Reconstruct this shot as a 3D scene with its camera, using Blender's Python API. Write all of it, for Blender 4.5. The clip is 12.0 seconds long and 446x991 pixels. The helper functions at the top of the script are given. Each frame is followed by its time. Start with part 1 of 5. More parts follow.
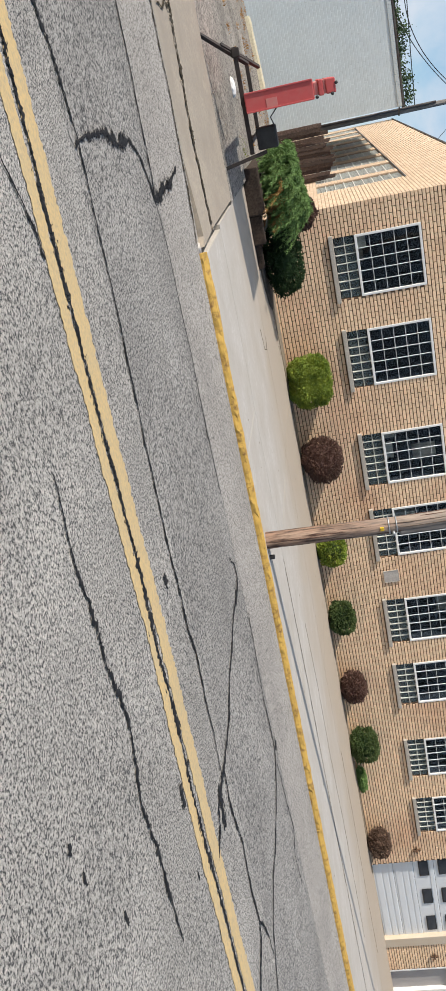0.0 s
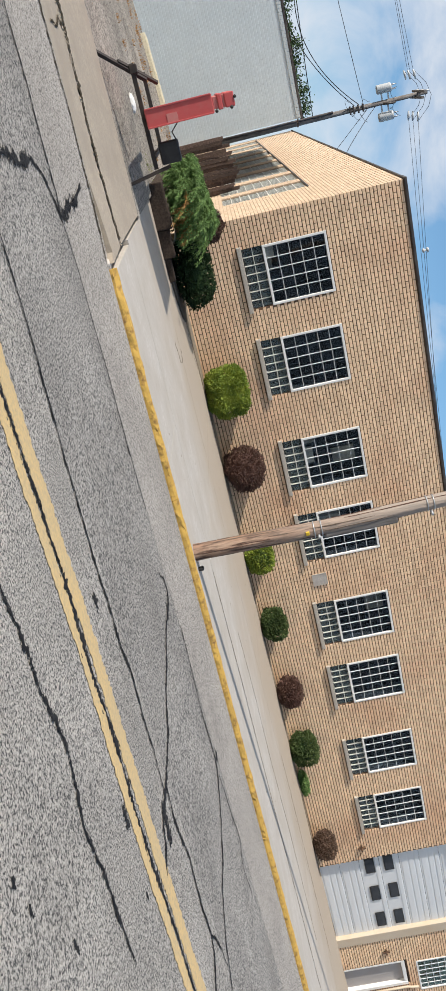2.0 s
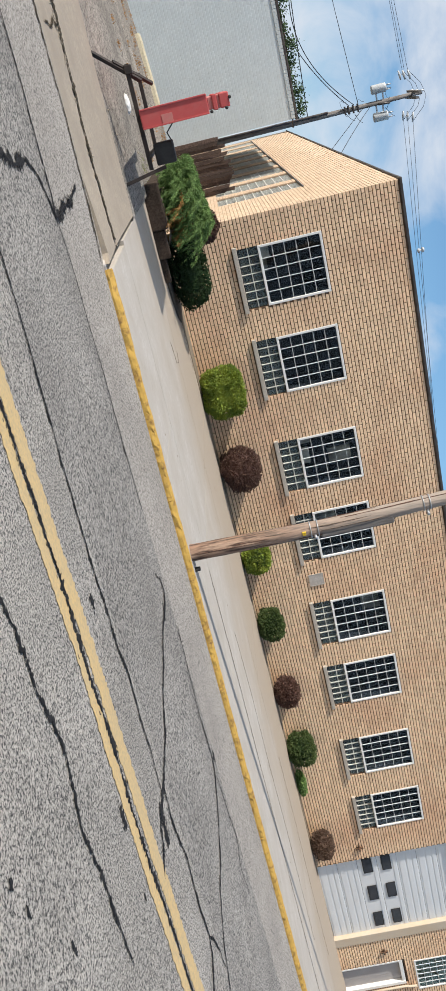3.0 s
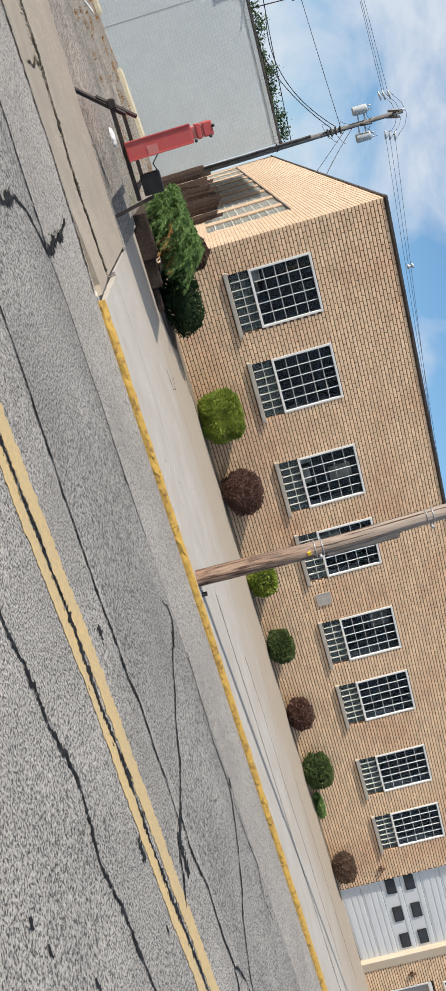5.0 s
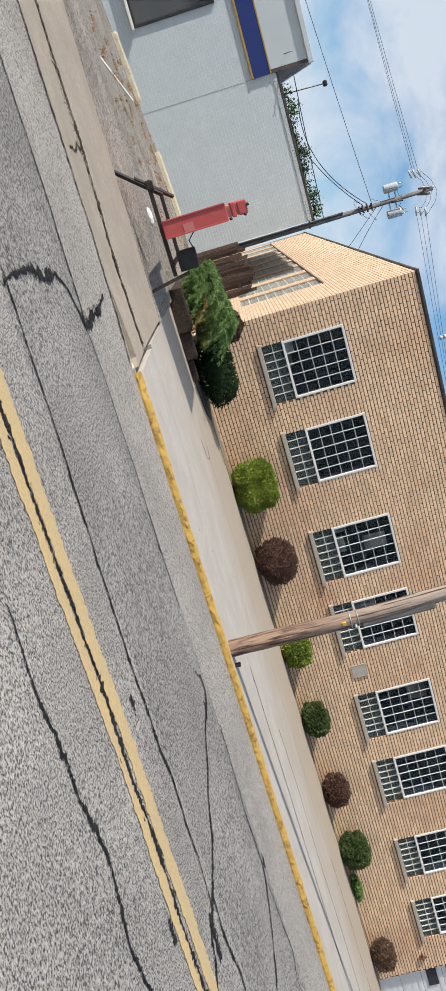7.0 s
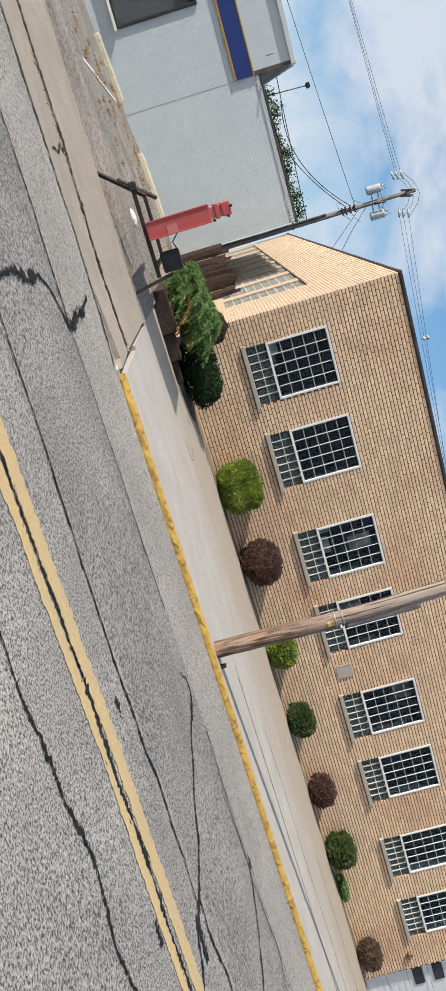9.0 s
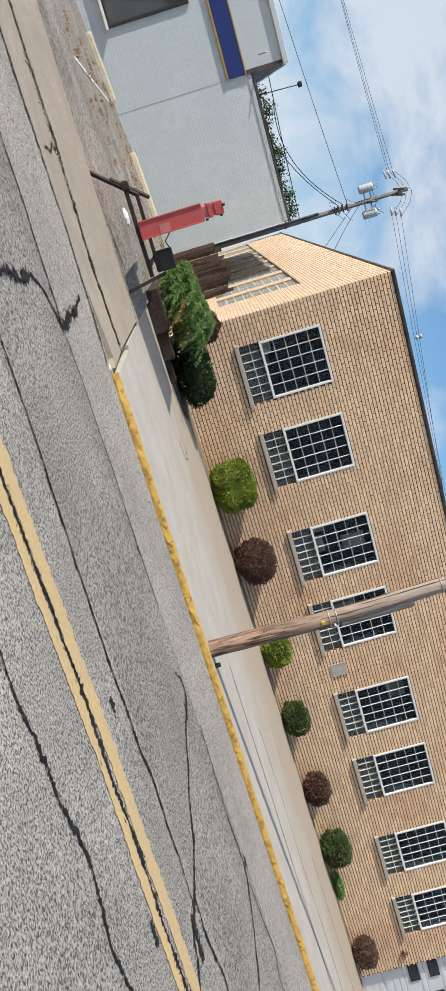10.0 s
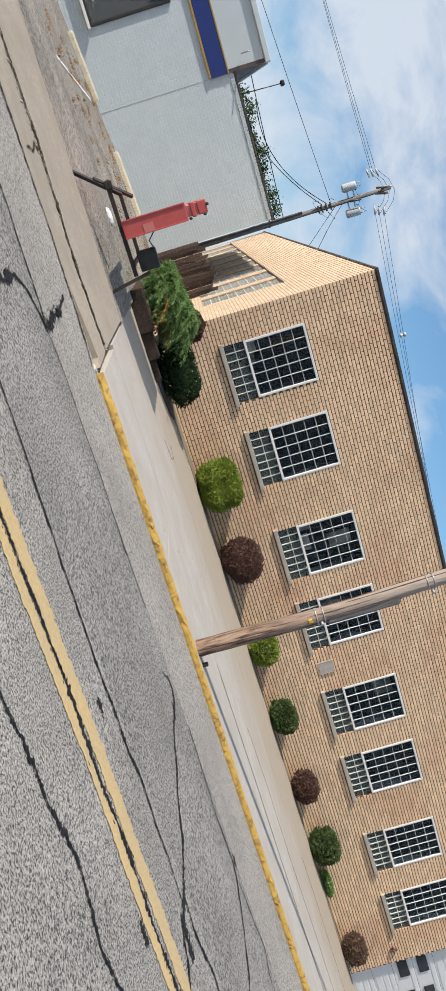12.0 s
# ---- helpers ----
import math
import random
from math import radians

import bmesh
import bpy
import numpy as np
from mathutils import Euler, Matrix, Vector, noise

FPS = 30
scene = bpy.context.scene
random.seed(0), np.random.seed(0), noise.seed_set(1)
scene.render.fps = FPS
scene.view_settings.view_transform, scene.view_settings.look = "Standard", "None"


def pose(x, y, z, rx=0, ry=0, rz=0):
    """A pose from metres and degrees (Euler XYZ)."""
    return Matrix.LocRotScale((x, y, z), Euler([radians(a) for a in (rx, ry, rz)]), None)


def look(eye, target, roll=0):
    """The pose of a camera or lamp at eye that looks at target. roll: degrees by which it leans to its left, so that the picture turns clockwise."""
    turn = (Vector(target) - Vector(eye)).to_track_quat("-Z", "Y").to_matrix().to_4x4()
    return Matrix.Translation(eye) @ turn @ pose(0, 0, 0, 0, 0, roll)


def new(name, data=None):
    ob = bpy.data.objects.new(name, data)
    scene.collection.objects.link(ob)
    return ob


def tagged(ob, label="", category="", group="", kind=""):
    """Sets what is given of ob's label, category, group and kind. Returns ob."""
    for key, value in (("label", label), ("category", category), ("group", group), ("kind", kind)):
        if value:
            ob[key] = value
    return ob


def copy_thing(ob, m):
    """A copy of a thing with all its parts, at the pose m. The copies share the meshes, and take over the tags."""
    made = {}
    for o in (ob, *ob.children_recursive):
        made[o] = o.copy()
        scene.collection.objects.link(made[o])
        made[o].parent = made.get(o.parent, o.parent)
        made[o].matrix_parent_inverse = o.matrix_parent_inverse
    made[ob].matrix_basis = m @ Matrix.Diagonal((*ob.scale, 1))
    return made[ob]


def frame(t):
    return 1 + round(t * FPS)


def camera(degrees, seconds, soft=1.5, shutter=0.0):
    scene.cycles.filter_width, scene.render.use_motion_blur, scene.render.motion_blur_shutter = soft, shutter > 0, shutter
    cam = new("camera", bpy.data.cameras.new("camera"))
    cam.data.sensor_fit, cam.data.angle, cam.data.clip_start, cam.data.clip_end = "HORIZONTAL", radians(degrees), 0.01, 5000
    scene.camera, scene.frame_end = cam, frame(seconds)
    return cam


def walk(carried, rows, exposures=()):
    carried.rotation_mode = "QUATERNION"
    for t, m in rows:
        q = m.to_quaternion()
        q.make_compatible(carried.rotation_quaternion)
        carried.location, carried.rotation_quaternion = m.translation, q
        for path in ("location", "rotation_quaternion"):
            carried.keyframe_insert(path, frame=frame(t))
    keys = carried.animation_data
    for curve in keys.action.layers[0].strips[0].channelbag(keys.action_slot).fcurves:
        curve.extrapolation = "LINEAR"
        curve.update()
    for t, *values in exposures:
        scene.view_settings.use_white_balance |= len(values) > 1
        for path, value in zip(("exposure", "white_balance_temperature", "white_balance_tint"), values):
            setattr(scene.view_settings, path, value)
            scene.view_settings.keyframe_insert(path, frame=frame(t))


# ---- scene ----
cam = camera(28.65, 12.0, soft=0.75)
EYE = (-2.173, -16.448, 1.100)
PATH = [
    (0.0, (1.910, -7.458, -0.486), 81.37),
    (0.5, (1.928, -7.429, -0.257), 80.60),
    (1.0, (1.885, -7.394, -0.147), 79.80),
    (1.5, (1.942, -7.370, 0.297), 79.42),
    (2.0, (1.965, -7.373, 0.380), 77.79),
    (2.5, (1.972, -7.374, 0.403), 77.16),
    (3.0, (1.970, -7.372, 0.422), 77.59),
    (5.0, (1.722, -7.260, 0.459), 74.64),
    (5.5, (1.575, -7.204, 0.392), 74.47),
    (6.0, (1.358, -7.117, 0.421), 74.58),
    (6.5, (1.116, -7.038, 0.302), 74.38),
    (7.0, (0.909, -6.969, 0.297), 74.41),
    (9.0, (0.945, -6.968, 0.469), 74.18),
    (9.5, (0.955, -6.969, 0.494), 74.17),
    (10.0, (0.973, -6.973, 0.535), 73.96),
    (10.5, (0.985, -6.978, 0.522), 72.92),
    (11.0, (0.987, -6.978, 0.528), 73.47),
    (11.5, (1.007, -6.980, 0.597), 73.68),
    (12.0, (1.026, -6.983, 0.685), 73.49),
]
walk(cam, [(t, look(EYE, target, roll)) for t, target, roll in PATH], exposures=[(0.0, 0.13), (12.0, 0.13)])

# ---- light ----
SUN_AZ, SUN_EL = radians(13.0), radians(31)
to_sun = Vector((-math.cos(SUN_AZ) * math.cos(SUN_EL), -math.sin(SUN_AZ) * math.cos(SUN_EL), math.sin(SUN_EL)))
sun = new("sun", bpy.data.lights.new("sun", "SUN"))
sun.data.energy, sun.data.angle, sun.data.color = 4.8, radians(0.6), (1.0, 0.935, 0.855)
sun.matrix_world = to_sun.to_track_quat("Z", "Y").to_matrix().to_4x4()

world = bpy.data.worlds.new("world")
scene.world = world
world.use_nodes = True
wn, wl = world.node_tree.nodes, world.node_tree.links
wn.clear()
sky = wn.new("ShaderNodeTexSky")
sky.sky_type, sky.sun_disc, sky.sun_elevation, sky.sun_rotation = "NISHITA", False, SUN_EL, math.atan2(to_sun.x, to_sun.y)
sky.air_density, sky.dust_density, sky.ozone_density = 1.0, 0.6, 3.0
coords = wn.new("ShaderNodeTexCoord")
stretch = wn.new("ShaderNodeMapping")
stretch.inputs["Scale"].default_value = (1.5, 1.5, 2.4)
wl.new(coords.outputs["Generated"], stretch.inputs["Vector"])
cloud = wn.new("ShaderNodeTexNoise")
cloud.inputs["Scale"].default_value, cloud.inputs["Detail"].default_value = 4.2, 8
cloud.inputs["Roughness"].default_value, cloud.inputs["Distortion"].default_value = 0.58, 0.35
wl.new(stretch.outputs["Vector"], cloud.inputs["Vector"])
cover = wn.new("ShaderNodeValToRGB")
cover.color_ramp.elements[0].position, cover.color_ramp.elements[1].position = 0.40, 0.66
cover.color_ramp.elements[0].color, cover.color_ramp.elements[1].color = (0.03, 0.03, 0.03, 1), (0.9, 0.9, 0.9, 1)
aside = wn.new("ShaderNodeSeparateXYZ")
wl.new(coords.outputs["Generated"], aside.inputs["Vector"])
clearing = wn.new("ShaderNodeMath")
clearing.operation, clearing.inputs[1].default_value, clearing.inputs[2].default_value = "MULTIPLY_ADD", -0.55, 0.07
wl.new(aside.outputs["X"], clearing.inputs[0])
thick = wn.new("ShaderNodeMath")
wl.new(clearing.outputs[0], thick.inputs[0])
wl.new(cloud.outputs["Fac"], thick.inputs[1])
wl.new(thick.outputs[0], cover.inputs["Fac"])
mixed = wn.new("ShaderNodeMixRGB")
mixed.inputs["Color2"].default_value = (5.2, 5.65, 6.3, 1)
wl.new(cover.outputs["Color"], mixed.inputs["Fac"])
tint = wn.new("ShaderNodeMixRGB")
tint.blend_type, tint.inputs["Fac"].default_value = "MULTIPLY", 1.0
tint.inputs["Color2"].default_value = (0.76, 0.98, 1.08, 1)
wl.new(sky.outputs["Color"], tint.inputs["Color1"])
wl.new(tint.outputs["Color"], mixed.inputs["Color1"])
back = wn.new("ShaderNodeBackground")
back.inputs["Strength"].default_value = 0.124
wl.new(mixed.outputs["Color"], back.inputs["Color"])
wout = wn.new("ShaderNodeOutputWorld")
wl.new(back.outputs["Background"], wout.inputs["Surface"])


# ---- materials ----
def mat(name, color, rough=0.8, metal=0.0, coarse=None, fine=None, bump=0.0, bump_scale=60.0, island=0.0, piece=0.0,
        spec=0.5, coarse_scale=0.6, fine_scale=40.0, stops=(0.35, 0.65), stretch=1.0, blend=None, axis="Y", drift=3.5, most=1.0):
    """A rough surface with stains at a coarse scale, grain at a fine one, relief, and a tone of its own for each piece."""
    m = bpy.data.materials.new(name)
    m.use_nodes = True
    n, l = m.node_tree.nodes, m.node_tree.links
    b = n["Principled BSDF"]
    b.inputs["Roughness"].default_value, b.inputs["Metallic"].default_value = rough, metal
    b.inputs["Specular IOR Level"].default_value = spec
    pos = n.new("ShaderNodeNewGeometry")
    place = n.new("ShaderNodeMapping")
    place.inputs["Scale"].default_value = (1, 1, stretch)
    l.new(pos.outputs["Position"], place.inputs["Vector"])
    col = n.new("ShaderNodeRGB")
    col.outputs[0].default_value = (*color, 1)
    last = col.outputs[0]
    for other, scale, detail in ((coarse, coarse_scale, 5), (fine, fine_scale, 3)):
        if other is None:
            continue
        tex = n.new("ShaderNodeTexNoise")
        tex.inputs["Scale"].default_value, tex.inputs["Detail"].default_value = scale, detail
        tex.inputs["Roughness"].default_value = 0.62
        l.new(place.outputs["Vector"], tex.inputs["Vector"])
        ramp = n.new("ShaderNodeValToRGB")
        ramp.color_ramp.elements[0].position, ramp.color_ramp.elements[1].position = stops
        l.new(tex.outputs["Fac"], ramp.inputs["Fac"])
        mx = n.new("ShaderNodeMixRGB")
        mx.inputs["Color2"].default_value = (*other, 1)
        l.new(ramp.outputs["Color"], mx.inputs["Fac"])
        l.new(last, mx.inputs["Color1"])
        last = mx.outputs["Color"]
    if blend:
        to, y0, y1 = blend
        split = n.new("ShaderNodeSeparateXYZ")
        l.new(pos.outputs["Position"], split.inputs["Vector"])
        patchy = n.new("ShaderNodeTexNoise")
        patchy.inputs["Scale"].default_value, patchy.inputs["Detail"].default_value = 0.7, 6
        l.new(pos.outputs["Position"], patchy.inputs["Vector"])
        sway = n.new("ShaderNodeMath")
        sway.operation, sway.inputs[1].default_value, sway.inputs[2].default_value = "MULTIPLY_ADD", drift, -drift / 2
        l.new(patchy.outputs["Fac"], sway.inputs[0])
        both = n.new("ShaderNodeMath")
        l.new(split.outputs[axis], both.inputs[0])
        l.new(sway.outputs[0], both.inputs[1])
        span = n.new("ShaderNodeMapRange")
        span.interpolation_type = "SMOOTHSTEP"
        span.inputs["From Min"].default_value, span.inputs["From Max"].default_value = y0, y1
        span.inputs["To Max"].default_value = most
        l.new(both.outputs[0], span.inputs["Value"])
        mx = n.new("ShaderNodeMixRGB")
        mx.inputs["Color2"].default_value = (*to, 1)
        l.new(span.outputs["Result"], mx.inputs["Fac"])
        l.new(last, mx.inputs["Color1"])
        last = mx.outputs["Color"]
    for amount, node, socket in ((island, pos, "Random Per Island"), (piece, None, "Random")):
        if amount:
            if node is None:
                node = n.new("ShaderNodeObjectInfo")
            span = n.new("ShaderNodeMapRange")
            span.inputs["To Min"].default_value, span.inputs["To Max"].default_value = 1 - amount, 1 + amount
            l.new(node.outputs[socket], span.inputs["Value"])
            hsv = n.new("ShaderNodeHueSaturation")
            l.new(span.outputs["Result"], hsv.inputs["Value"])
            l.new(last, hsv.inputs["Color"])
            last = hsv.outputs["Color"]
    l.new(last, b.inputs["Base Color"])
    if bump:
        tex = n.new("ShaderNodeTexNoise")
        tex.inputs["Scale"].default_value, tex.inputs["Detail"].default_value = bump_scale, 4
        l.new(place.outputs["Vector"], tex.inputs["Vector"])
        bp = n.new("ShaderNodeBump")
        bp.inputs["Strength"].default_value, bp.inputs["Distance"].default_value = bump, 0.01
        l.new(tex.outputs["Fac"], bp.inputs["Height"])
        l.new(bp.outputs["Normal"], b.inputs["Normal"])
    return m


def asphalt(name, light, dark, chip, voids, stain):
    """Worn asphalt: pale stones in a dark binder, with voids and broad stains."""
    m = bpy.data.materials.new(name)
    m.use_nodes = True
    n, l = m.node_tree.nodes, m.node_tree.links
    b = n["Principled BSDF"]
    b.inputs["Roughness"].default_value = 0.9
    b.inputs["Specular IOR Level"].default_value = 0.25
    pos = n.new("ShaderNodeNewGeometry")
    vor = n.new("ShaderNodeTexVoronoi")
    vor.inputs["Scale"].default_value = chip
    l.new(pos.outputs["Position"], vor.inputs["Vector"])
    grain = n.new("ShaderNodeTexNoise")
    grain.inputs["Scale"].default_value, grain.inputs["Detail"].default_value = chip * 0.6, 5
    grain.inputs["Roughness"].default_value = 0.74
    l.new(pos.outputs["Position"], grain.inputs["Vector"])
    ramp = n.new("ShaderNodeValToRGB")
    ramp.color_ramp.elements[0].position, ramp.color_ramp.elements[1].position = voids - 0.035, voids + 0.08
    ramp.color_ramp.elements[0].color, ramp.color_ramp.elements[1].color = (*dark, 1), (*light, 1)
    l.new(grain.outputs["Fac"], ramp.inputs["Fac"])
    tone = n.new("ShaderNodeMapRange")
    tone.inputs["To Min"].default_value, tone.inputs["To Max"].default_value = 0.66, 1.34
    l.new(vor.outputs["Color"], tone.inputs["Value"])
    hsv = n.new("ShaderNodeHueSaturation")
    l.new(tone.outputs["Result"], hsv.inputs["Value"])
    l.new(ramp.outputs["Color"], hsv.inputs["Color"])
    wide = n.new("ShaderNodeTexNoise")
    wide.inputs["Scale"].default_value, wide.inputs["Detail"].default_value = 0.8, 5
    l.new(pos.outputs["Position"], wide.inputs["Vector"])
    wr = n.new("ShaderNodeMapRange")
    wr.inputs["From Min"].default_value, wr.inputs["From Max"].default_value = 0.3, 0.7
    wr.inputs["To Min"].default_value, wr.inputs["To Max"].default_value = 1 - stain, 1 + stain * 0.6
    l.new(wide.outputs["Fac"], wr.inputs["Value"])
    hs2 = n.new("ShaderNodeHueSaturation")
    l.new(wr.outputs["Result"], hs2.inputs["Value"])
    l.new(hsv.outputs["Color"], hs2.inputs["Color"])
    last = hs2.outputs["Color"]
    l.new(last, b.inputs["Base Color"])
    bp = n.new("ShaderNodeBump")
    bp.inputs["Strength"].default_value, bp.inputs["Distance"].default_value = 0.55, 0.012
    l.new(grain.outputs["Fac"], bp.inputs["Height"])
    l.new(bp.outputs["Normal"], b.inputs["Normal"])
    return m


def painted_brick(name, color, stain):
    """Brickwork under thick paint, facing the street: courses and joints as soft relief."""
    m = mat(name, color, 0.6, coarse=stain, coarse_scale=0.9, fine=tuple(c * 0.9 for c in color), fine_scale=9.0)
    n, l = m.node_tree.nodes, m.node_tree.links
    b = n["Principled BSDF"]
    pos = n.new("ShaderNodeNewGeometry")
    turn = n.new("ShaderNodeMapping")
    turn.inputs["Rotation"].default_value = (radians(-90), 0, 0)
    l.new(pos.outputs["Position"], turn.inputs["Vector"])
    br = n.new("ShaderNodeTexBrick")
    br.inputs["Scale"].default_value = 1.0
    br.inputs["Brick Width"].default_value, br.inputs["Row Height"].default_value = 0.21, 0.079
    br.inputs["Mortar Size"].default_value, br.inputs["Mortar Smooth"].default_value = 0.007, 0.5
    l.new(turn.outputs["Vector"], br.inputs["Vector"])
    gaps = n.new("ShaderNodeTexNoise")
    gaps.inputs["Scale"].default_value, gaps.inputs["Detail"].default_value = 3.0, 4
    l.new(pos.outputs["Position"], gaps.inputs["Vector"])
    part_ = n.new("ShaderNodeMapRange")
    part_.inputs["From Min"].default_value, part_.inputs["From Max"].default_value = 0.35, 0.7
    l.new(gaps.outputs["Fac"], part_.inputs["Value"])
    mul = n.new("ShaderNodeMath")
    mul.operation = "MULTIPLY"
    l.new(br.outputs["Fac"], mul.inputs[0])
    l.new(part_.outputs["Result"], mul.inputs[1])
    old = b.inputs["Base Color"].links[0].from_socket
    dark = n.new("ShaderNodeMixRGB")
    dark.inputs["Color2"].default_value = (*(c * 0.76 for c in color), 1)
    l.new(mul.outputs[0], dark.inputs["Fac"])
    l.new(old, dark.inputs["Color1"])
    l.new(dark.outputs["Color"], b.inputs["Base Color"])
    bp = n.new("ShaderNodeBump")
    bp.invert = True
    bp.inputs["Strength"].default_value, bp.inputs["Distance"].default_value = 0.55, 0.012
    l.new(br.outputs["Fac"], bp.inputs["Height"])
    l.new(bp.outputs["Normal"], b.inputs["Normal"])
    return m


def glass(name, tint, rough, ior=1.45, clear=1.0):
    m = bpy.data.materials.new(name)
    m.use_nodes = True
    n, l = m.node_tree.nodes, m.node_tree.links
    b = n["Principled BSDF"]
    b.inputs["Base Color"].default_value = (*tint, 1)
    b.inputs["Roughness"].default_value, b.inputs["IOR"].default_value = rough, ior
    b.inputs["Transmission Weight"].default_value = clear
    pos = n.new("ShaderNodeNewGeometry")
    tex = n.new("ShaderNodeTexNoise")
    tex.inputs["Scale"].default_value = 5.0
    l.new(pos.outputs["Position"], tex.inputs["Vector"])
    bp = n.new("ShaderNodeBump")
    bp.inputs["Strength"].default_value, bp.inputs["Distance"].default_value = 0.06, 0.01
    l.new(tex.outputs["Fac"], bp.inputs["Height"])
    l.new(bp.outputs["Normal"], b.inputs["Normal"])
    return m


M_LANE = asphalt("worn_asphalt", (0.50, 0.462, 0.41), (0.050, 0.050, 0.049), 118, 0.453, 0.24)
M_PATCH = asphalt("dense_asphalt", (0.40, 0.372, 0.335), (0.05, 0.05, 0.049), 82, 0.455, 0.22)
M_EDGE = asphalt("pale_edge_asphalt", (0.43, 0.394, 0.35), (0.095, 0.088, 0.08), 86, 0.43, 0.16)
M_LOT = asphalt("old_lot_asphalt", (0.33, 0.30, 0.26), (0.085, 0.072, 0.06), 34, 0.44, 0.35)
M_SEAL = mat("crack_sealant", (0.015, 0.015, 0.017), 0.75, coarse=(0.035, 0.035, 0.036), coarse_scale=9, bump=0.5, spec=0.05)
M_CRACK = mat("dirt_in_crack", (0.03, 0.025, 0.02), 0.95, fine=(0.10, 0.08, 0.055), fine_scale=30, spec=0.05)
M_YELLOW = mat("yellow_road_paint", (0.64, 0.45, 0.20), 0.8, coarse=(0.56, 0.42, 0.22), coarse_scale=2.5, fine=(0.44, 0.34, 0.2), fine_scale=45, bump=0.3, stops=(0.4, 0.75))
M_KERB = mat("yellow_kerb_paint", (0.60, 0.37, 0.08), 0.75, coarse=(0.46, 0.28, 0.06), coarse_scale=5, fine=(0.24, 0.13, 0.045), fine_scale=15, bump=0.6, bump_scale=30, stops=(0.5, 0.72))
M_CONC = mat("pale_concrete", (0.53, 0.495, 0.45), 0.85, coarse=(0.49, 0.45, 0.40), coarse_scale=0.7, fine=(0.46, 0.43, 0.39), fine_scale=60, bump=0.15, piece=0.03)
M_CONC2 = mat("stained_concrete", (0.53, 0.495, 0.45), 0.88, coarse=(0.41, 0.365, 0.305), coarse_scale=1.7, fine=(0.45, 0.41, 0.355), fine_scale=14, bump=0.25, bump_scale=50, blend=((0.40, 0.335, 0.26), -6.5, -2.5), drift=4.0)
M_APRON = mat("apron_concrete", (0.44, 0.37, 0.28), 0.9, coarse=(0.32, 0.265, 0.20), coarse_scale=1.6, fine=(0.31, 0.265, 0.215), fine_scale=26, bump=0.5)
M_DIRT = mat("dirt", (0.20, 0.15, 0.10), 0.95, coarse=(0.12, 0.09, 0.06), coarse_scale=3, fine=(0.3, 0.25, 0.18), fine_scale=35, bump=0.8, bump_scale=40)
M_LAND = mat("far_ground", (0.27, 0.25, 0.22), 0.95, coarse=(0.18, 0.17, 0.14), coarse_scale=0.2, fine=(0.2, 0.19, 0.17), fine_scale=8)
M_BRICK = mat("tan_brick", (0.87, 0.635, 0.42), 0.85, coarse=(0.70, 0.42, 0.26), coarse_scale=0.55, fine=(0.66, 0.43, 0.27), fine_scale=24, bump=0.35, bump_scale=90, island=0.11, stops=(0.46, 0.74))
M_BRICKP = mat("tan_brick_piece", (0.87, 0.635, 0.42), 0.85, coarse=(0.70, 0.42, 0.26), coarse_scale=0.55, fine=(0.66, 0.43, 0.27), fine_scale=24, bump=0.35, bump_scale=90, piece=0.11, stops=(0.46, 0.74))
M_BUFF = mat("buff_brick", (0.66, 0.505, 0.36), 0.85, coarse=(0.62, 0.46, 0.32), coarse_scale=0.6, fine=(0.57, 0.42, 0.285), fine_scale=28, bump=0.3, bump_scale=90, island=0.10)
M_MORTAR = mat("dark_mortar", (0.105, 0.062, 0.038), 0.95, coarse=(0.15, 0.09, 0.055), coarse_scale=2, bump=0.3)
M_MORTAR2 = mat("buff_mortar", (0.46, 0.345, 0.24), 0.95, coarse=(0.40, 0.30, 0.205), coarse_scale=2, bump=0.3)
M_WHITE = mat("white_frame_paint", (0.86, 0.85, 0.82), 0.5, coarse=(0.76, 0.74, 0.70), coarse_scale=3, fine=(0.79, 0.78, 0.75), fine_scale=30)
M_MUNTIN = mat("dull_muntin_paint", (0.70, 0.74, 0.77), 0.55, coarse=(0.52, 0.54, 0.55), coarse_scale=4, fine=(0.56, 0.58, 0.59), fine_scale=30)
M_SILL = mat("limestone_sill", (0.58, 0.53, 0.46), 0.85, coarse=(0.46, 0.41, 0.345), coarse_scale=4, fine=(0.37, 0.33, 0.28), fine_scale=50, bump=0.2)
M_PANE = glass("window_pane", (0.75, 0.82, 0.85), 0.01)
M_BLOCK = glass("glass_block", (0.30, 0.36, 0.35), 0.14, 1.5, 0.82)
M_GROUT = mat("block_grout", (0.70, 0.69, 0.64), 0.8, fine=(0.56, 0.55, 0.50), fine_scale=30)
# near-black colour stands in for the unlit rooms behind the panes
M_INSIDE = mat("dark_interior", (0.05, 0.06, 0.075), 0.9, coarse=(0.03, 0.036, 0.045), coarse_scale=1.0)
M_CLUTTER = mat("indoor_clutter", (0.72, 0.68, 0.6), 0.8, coarse=(0.25, 0.23, 0.2), coarse_scale=3, piece=0.4)
M_COPING = mat("dark_coping", (0.045, 0.035, 0.035), 0.5, metal=0.3, coarse=(0.10, 0.09, 0.08), coarse_scale=3)
M_DOOR = mat("white_door_steel", (0.73, 0.75, 0.76), 0.45, coarse=(0.67, 0.69, 0.70), coarse_scale=1.5, fine=(0.70, 0.72, 0.73), fine_scale=20, bump=0.05)
M_DARKGLASS = mat("dark_plastic_light", (0.035, 0.035, 0.04), 0.2, coarse=(0.06, 0.06, 0.065), coarse_scale=3)
